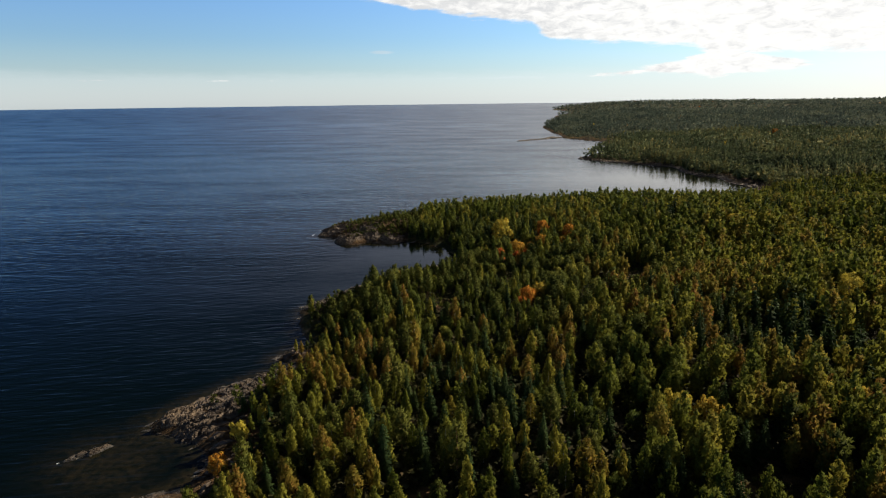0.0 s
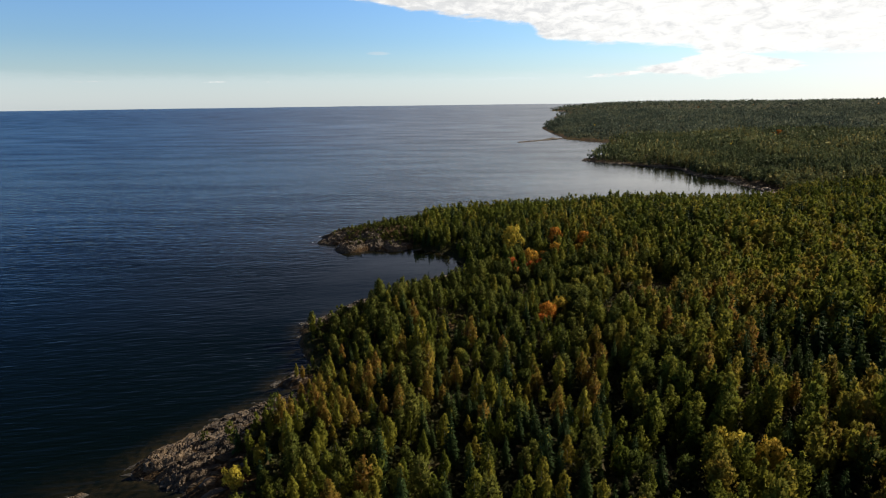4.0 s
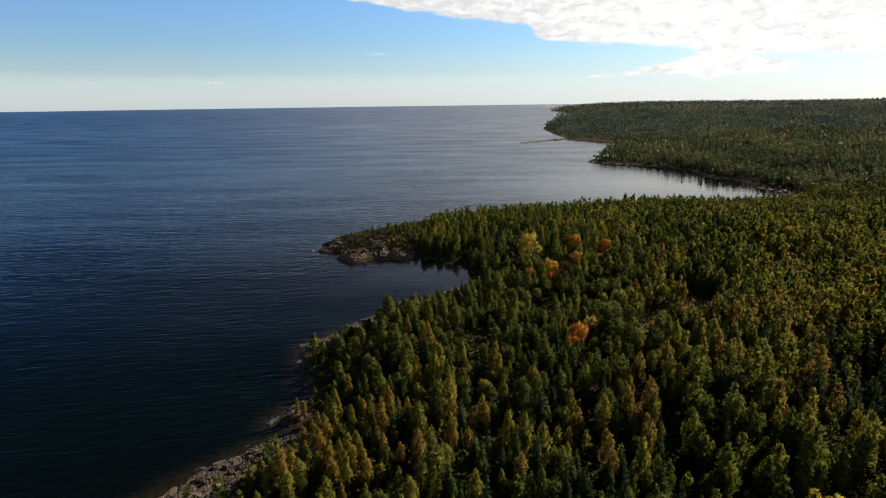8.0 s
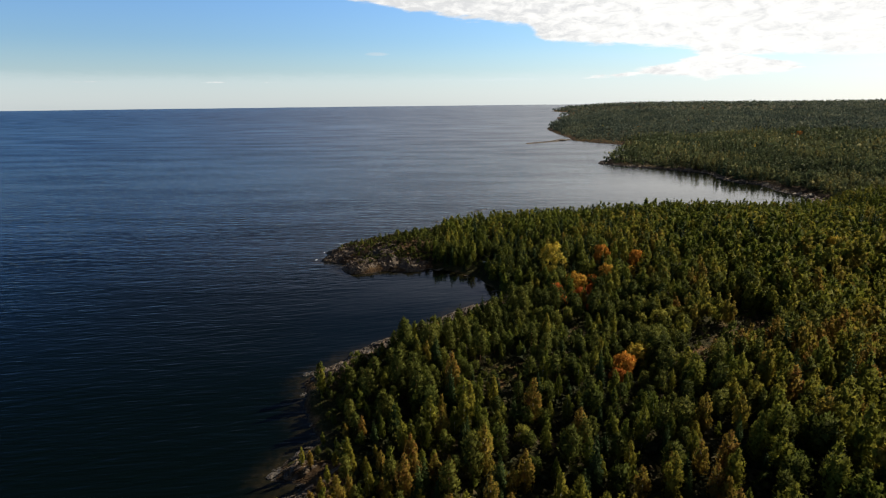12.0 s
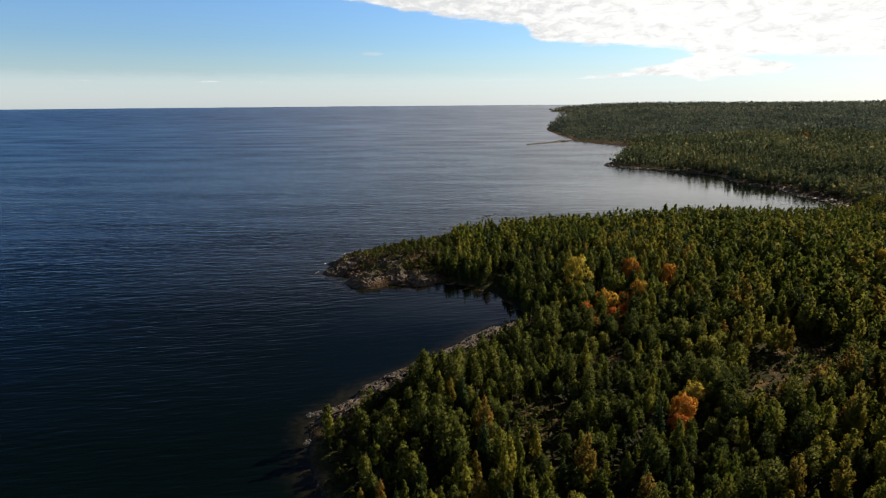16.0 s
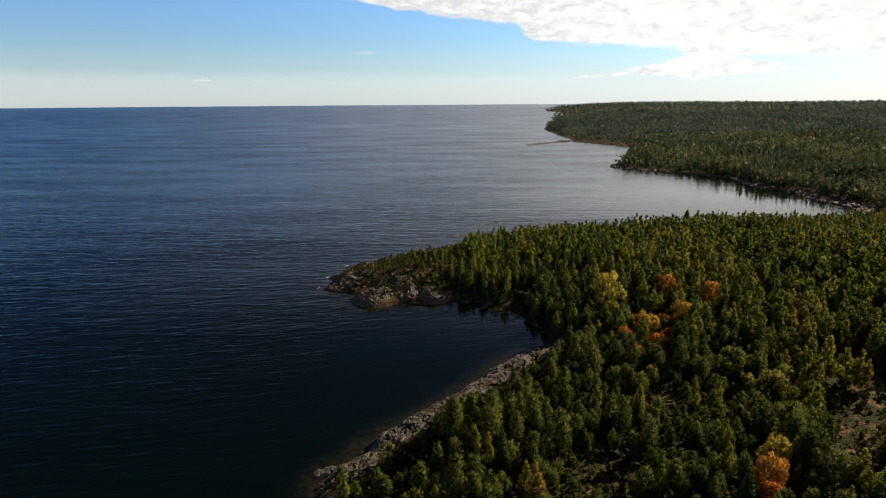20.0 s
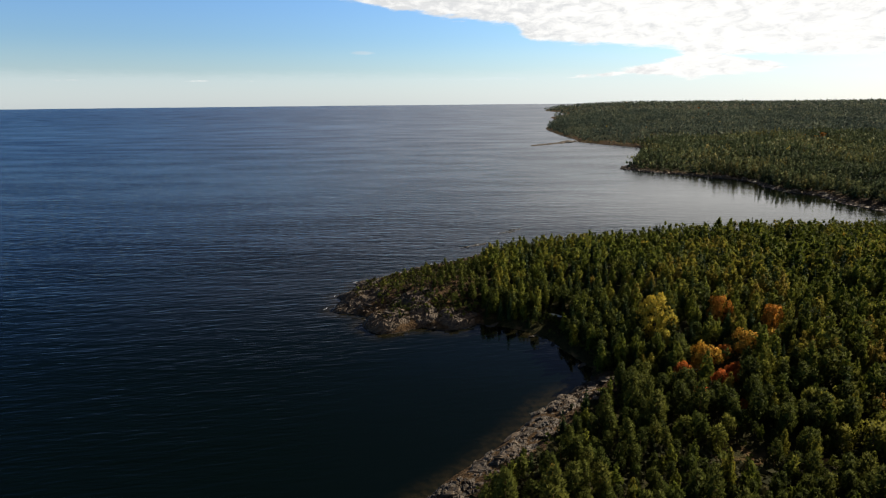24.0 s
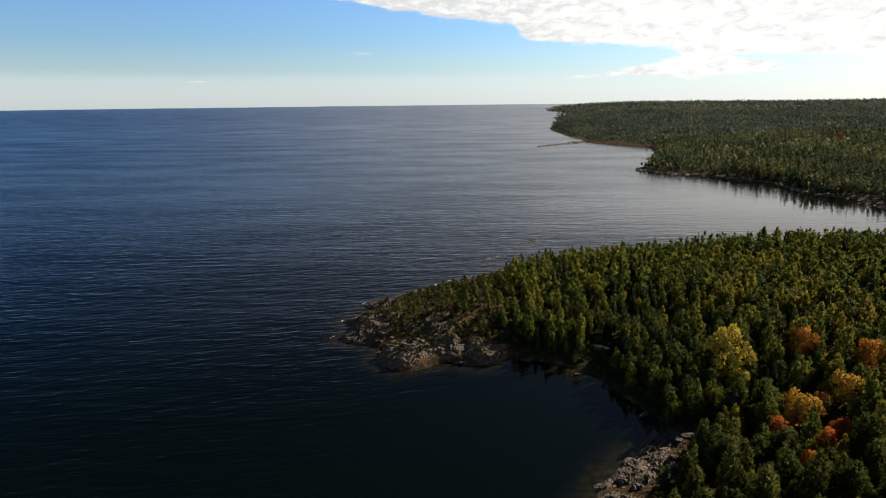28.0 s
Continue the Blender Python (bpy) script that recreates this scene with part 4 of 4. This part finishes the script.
for _i, _o in enumerate(((-60, 119.5, 7.5, 5.5, 0.8, 2.2), (-56, 112.5, 6.5, 5, 0.8, 2.2), (-50.5, 122, 7, 4.5, 0.85, 1.7), (-53, 130, 9, 5.5, 0.85, 1.9), (-46, 140, 7, 4.5, 0.75, 1.5), (-44, 150.5, 4, 3, 0.9, 1.2), (-46, 191, 6, 4.5, 0.7, 1.7),
                         (-37, 203, 9, 4, 0.75, 1.5), (-25, 214.5, 9, 4, 0.8, 1.4), (-16, 226, 8, 4, 0.85, 1.5), (-8, 237, 8, 4.5, 0.8, 1.6), (-0.5, 245.5, 6, 3.5, 0.7, 1.2), (-57, 91, 5, 3, 0.5, 1.2))):
    outcrop(*_o, 300 + 11 * _i)


BLOCKS = [boulder_mesh("boulder", 2, 9) for _ in range(8)]
PEBBLES = []
for _ in range(6):
    _me = boulder_mesh("stone", 1, 6)
    PEBBLES.append((np.array([v.co[:] for v in _me.vertices]), np.array([p.vertices[:] for p in _me.polygons])))
    bpy.data.meshes.remove(_me)


def lay_boulders():
    n = 9000
    x, y = rng.uniform(-82, 10, n), rng.uniform(84, 392, n)
    z, s = ground_height(x, y)
    share = bare_share(x, y, s)
    keep = (s > -1.2) & (s < 11) & (share > 0.45) & (opening(x, y) < 0.2)
    x, y, z, s = x[keep], y[keep], z[keep], s[keep]
    count = 0
    for i in range(x.size):
        if count >= 110:
            break
        headland = x[i] < -24 and y[i] > 280
        if rng.uniform() < (0.85 if headland else 0.35):
            continue
        size = rng.uniform(0.7, 1.7) * (0.8 if headland else 1.0)
        ob = new("boulder", BLOCKS[rng.integers(len(BLOCKS))])
        ob.matrix_basis = (Matrix.Translation((x[i], y[i], max(z[i], -0.1) + size * 0.05)) @ Euler((rng.normal() * 0.25, rng.normal() * 0.25, 0.6 + rng.normal() * 0.4)).to_matrix().to_4x4()
                           @ Matrix.Diagonal((size * rng.uniform(1.3, 2.5), size * rng.uniform(0.6, 0.95), size * rng.uniform(0.22, 0.42), 1)))
        tagged(ob, "angular grey-brown granite boulder on the rocky shore", "rock", "boulders of the shore")
        count += 1


lay_boulders()


def stones(name, sites, label, mat=None):
    pieces = []
    for x, y, z, a, b, c in sites:
        co, tri = PEBBLES[rng.integers(len(PEBBLES))]
        pieces.append((placed(co * (1, b / a, 1), x, y, z, 0.5 + rng.normal() * 0.5, a, c), tri))
    me = tri_mesh(name, *merge(pieces))
    me.materials.append(mat or ROCK)
    tagged(new(name, me), label, "rocks", kind="stuff")


def lay_stones():
    n = 42000
    x, y = rng.uniform(-82, 12, n), rng.uniform(80, 396, n)
    z, s = ground_height(x, y)
    keep = (s > -1.5) & (s < 9) & (bare_share(x, y, s) > 0.5) & (opening(x, y) < 0.2)
    size = np.exp(rng.normal(size=n) * 0.5) * 0.38
    stones("shore_stones", [(x[i], y[i], max(z[i], -0.15), size[i] * 1.8, size[i] * 0.8, size[i] * 0.5) for i in np.flatnonzero(keep)[:600]], "broken granite stones strewn along the shore")
    # the far side of the bay
    n = 60000
    x, y = rng.uniform(150, 262, n), rng.uniform(430, 770, n)
    z, s = ground_height(x, y)
    keep = (s > -2.5) & (s < 2.5)
    size = np.exp(rng.normal(size=n) * 0.5) * 0.8
    stones("bay_stones", [(x[i], y[i], max(z[i], -0.15), size[i] * 1.4, size[i], size[i] * 0.6) for i in np.flatnonzero(keep)[:1800]], "pale stones along the far beach", PALE_ROCK)


lay_stones()


def ledge(name, a, b, wide, count, size, label):
    """A low ledge of rock that breaks the water in a line from a to b."""
    f = rng.uniform(0, 1, count)
    off = rng.normal(size=count) * wide * np.sin(np.pi * np.clip(f, 0.15, 0.85))
    dx, dy = b[0] - a[0], b[1] - a[1]
    l = math.hypot(dx, dy)
    x, y = a[0] + dx * f - dy / l * off, a[1] + dy * f + dx / l * off
    s = size * np.exp(rng.normal(size=count) * 0.4)
    z0 = rim(math.hypot(a[0] - HUB[0], a[1] - HUB[1]))[0]
    stones(name, [(x[i], y[i], float(z0) - 0.08, s[i] * 1.7, s[i], s[i] * 0.45) for i in range(count)], label)


outcrop(-75.5, 105, 5.5, 1.5, 0.7, 2.3, 470, "low rock ledge just above the water")
ledge("ledge_stones", (-80, 101), (-70, 109.5), 0.9, 30, 0.3, "small stones round a low rock ledge")
ledge("reef", (-2, 417), (12, 431), 1.2, 30, 0.6, "wave-washed stones off the headland")
ledge("reef", (-24, 388), (-10, 398), 1.2, 30, 0.6, "wave-washed stones off the headland")
ledge("stone_spit", (122, 1036), (212, 1125), 3.0, 260, 2.0, "long low spit of stones and reeds")
ledge("skerry", (-53.5, 192), (-49, 193.5), 0.6, 16, 0.7, "pale stones at the tip of the shore")
ledge("skerry", (-51, 181), (-49.5, 182), 0.4, 6, 0.6, "pale stones at the tip of the shore")
ledge("skerry", (-50, 150), (-47, 153), 0.8, 18, 0.7, "dark stones in the small cove")


def foam(name, spots, label):
    """Thin patches of white water round stones."""
    m, w, out = material(name)
    n = w.noise(w.add("NewGeometry").outputs["Position"], 2.0, 4.0)
    col = w.mix(n, (0.55, 0.58, 0.6, 1), (0.8, 0.82, 0.83, 1))
    p = w.add("BsdfPrincipled", {"Base Color": col, "Roughness": 0.6})
    w.tree.links.new(p.outputs[0], out)
    pieces = []
    for x, y, l, b, turn in spots:
        for _ in range(5):
            a = np.linspace(0, 6.2832, 9, endpoint=False)
            r = rng.uniform(0.4, 1.0, 9)
            ring = np.stack([l * 0.3 * r * np.cos(a), b * 0.4 * r * np.sin(a), 0.02 + 0 * a], 1)
            co = np.concatenate([ring, [(0, 0, 0.06)]]) + (rng.normal() * l * 0.5, rng.normal() * b * 0.3, 0)
            i = np.arange(9)
            pieces.append((placed(co, x, y, 0.03, turn, 1, 1), np.stack([i, (i + 1) % 9, 0 * i + 9], 1)))
    me = tri_mesh(name, *merge(pieces))
    me.materials.append(m)
    tagged(new(name, me), label, "foam", kind="stuff")


foam("foam", [(0.3, 420, 2.2, 0.5, 0.1), (8, 428, 2.5, 0.3, 0.3), (-14, 395, 2.2, 0.4, 0.5), (-19, 391.5, 2.0, 0.3, 0.5), (-38, 360, 1.6, 0.3, 0.7), (-30, 365, 1.6, 0.3, 0.6),
              (-68.5, 335.5, 1.5, 0.3, 0.4), (-73.5, 319, 1.2, 0.3, 1.2), (-57, 342.5, 1.6, 0.3, 0.6), (-50, 349, 1.8, 0.3, 0.7), (-44, 354.5, 1.6, 0.3, 0.7), (-24, 368, 2.0, 0.3, 0.6), (-74.5, 306, 1.2, 0.3, 1.0), (-79.5, 101.5, 0.7, 0.25, 0.6), (-51, 182, 0.8, 0.3, 0.4), (-53, 192.5, 0.9, 0.3, 0.3)],
     "white foam where ripples break on stones")


def brushwood():
    """Heather, juniper and seedlings on the rock, in the clearings and along the forest edge."""
    n = 60000
    x, y = rng.uniform(-80, 90, n), rng.uniform(70, 392, n)
    z, s = ground_height(x, y)
    b = bare_share(x, y, s)
    edge = (s > 3) & (s < 16) & (b < 0.9) & (rng.uniform(size=n) < 0.35)
    head = (x < -18) & (y > 285) & (x > -58) & (s > 4) & (rng.uniform(size=n) < 0.3)
    keep = np.flatnonzero(edge | head | ((opening(x, y) > 0.25) & (rng.uniform(size=n) < 0.3)))[:5200]
    forms = [lobed(1.0, 0.0, 0.75, 2, 18, 0.5, round_shape, 0.8)[:2] for _ in range(6)]
    for name, mat, mask, label in (("heather", HEATHER, 0, "low brown and yellow heather and shrubs"), ("juniper_scrub", PINE, 1, "low green juniper and pine seedlings")):
        pieces, tint = [], []
        for i in keep[mask::2]:
            co, tri = forms[rng.integers(6)]
            k = rng.uniform(0.5, 1.3)
            pieces.append((placed(co, x[i], y[i], z[i] - 0.05, rng.uniform(0, 6.28), k, k * rng.uniform(0.7, 1.5)), tri))
            tint.append(np.full(len(co), rng.uniform(0.1, 1.0)))
        me = tri_mesh(name, *merge(pieces), tint=np.concatenate(tint))
        me.materials.append(mat)
        tagged(new(name, me), label, "shrubs", kind="stuff")


brushwood()


def undergrowth():
    """Blueberry, fern and saplings that hide the forest floor between the trunks."""
    n = 70000
    x, y = rng.uniform(-60, 150, n), rng.uniform(60, 215, n)
    z, s = ground_height(x, y)
    keep = (s > 9) & (opening(x, y) < 0.35) & (bare_share(x, y, s) < 0.4) & (x < 0.8 * y + 40)
    x, y, z = x[keep], y[keep], z[keep]
    n = x.size
    up = rng.normal(size=(n, 3)) * 0.5 + (0, 0, 1.0)
    co, tri = flakes(np.stack([x, y, z + rng.uniform(0.2, 1.5, n) ** 1.3], 1), rng.normal(size=(n, 3)) * (1, 1, 0.35) + (0, 0, 0.25), rng.uniform(0.7, 1.6, n), 0.8, up)
    me = tri_mesh("undergrowth", co, tri, tint=np.repeat(np.clip(fbm(x / 9, y / 9, 3, 81) + rng.normal(size=n) * 0.15 - 0.1, 0, 1), 3))
    me.materials.append(HEATHER)
    tagged(new("undergrowth", me), "dark green and brown undergrowth on the forest floor", "undergrowth", kind="stuff")


undergrowth()


# ---------------------------------------------------------------- the boat
def rowing_boat():
    m, w, out = material("boat_paint")
    pos = w.add("TexCoord").outputs["Object"]
    n = w.noise(pos, 3.0, 5.0)
    col = w.mix(w.step(n, 0.45, 0.7), (0.62, 0.62, 0.58, 1), (0.4, 0.38, 0.33, 1))
    p = w.add("BsdfPrincipled", {"Base Color": col, "Roughness": 0.5})
    w.tree.links.new(p.outputs[0], out)
    z, s = ground_height(1.0, 289.5)
    root = new("rowing_boat")
    f = np.linspace(0, 1, 15)
    ribs = np.linspace(-1, 1, 9)
    co = []
    for u in f:
        half = 0.72 * math.sin(math.pi * (0.10 + 0.84 * u)) ** 0.7
        deep = 0.55 * (0.55 + 0.45 * math.sin(math.pi * u))
        co += [(4.3 * (u - 0.5), half * q, deep * (1 - abs(q) ** 2.2)) for q in ribs]
    hull = tri_mesh("hull", co, grid_tris(9, 15), True)
    part("hull", hull, m, root, "upturned pale painted hull")
    keel = [(4.2 * (u - 0.5), q, 0.55 * (0.55 + 0.45 * math.sin(math.pi * u)) + h) for u in f for q, h in ((-0.03, -0.02), (-0.03, 0.07), (0.03, 0.07), (0.03, -0.02))]
    part("keel", tri_mesh("keel", keel, grid_tris(4, 15)), BARK_DARK, root)
    for side in (-1, 1):
        rail = [(4.3 * (u - 0.5), side * (0.72 * math.sin(math.pi * (0.10 + 0.84 * u)) ** 0.7 + e), h) for u in f for e, h in ((0, 0), (0.05, 0), (0.05, 0.07), (0, 0.07))]
        part("gunwale", tri_mesh("gunwale", rail, grid_tris(4, 15)), BARK_DARK, root)
    root.matrix_basis = pose(1.0, 289.5, float(z) + 0.25, 8, 3, -28)
    tagged(root, "pale rowing boat lying upturned on the dark shore", "boat")


rowing_boat()
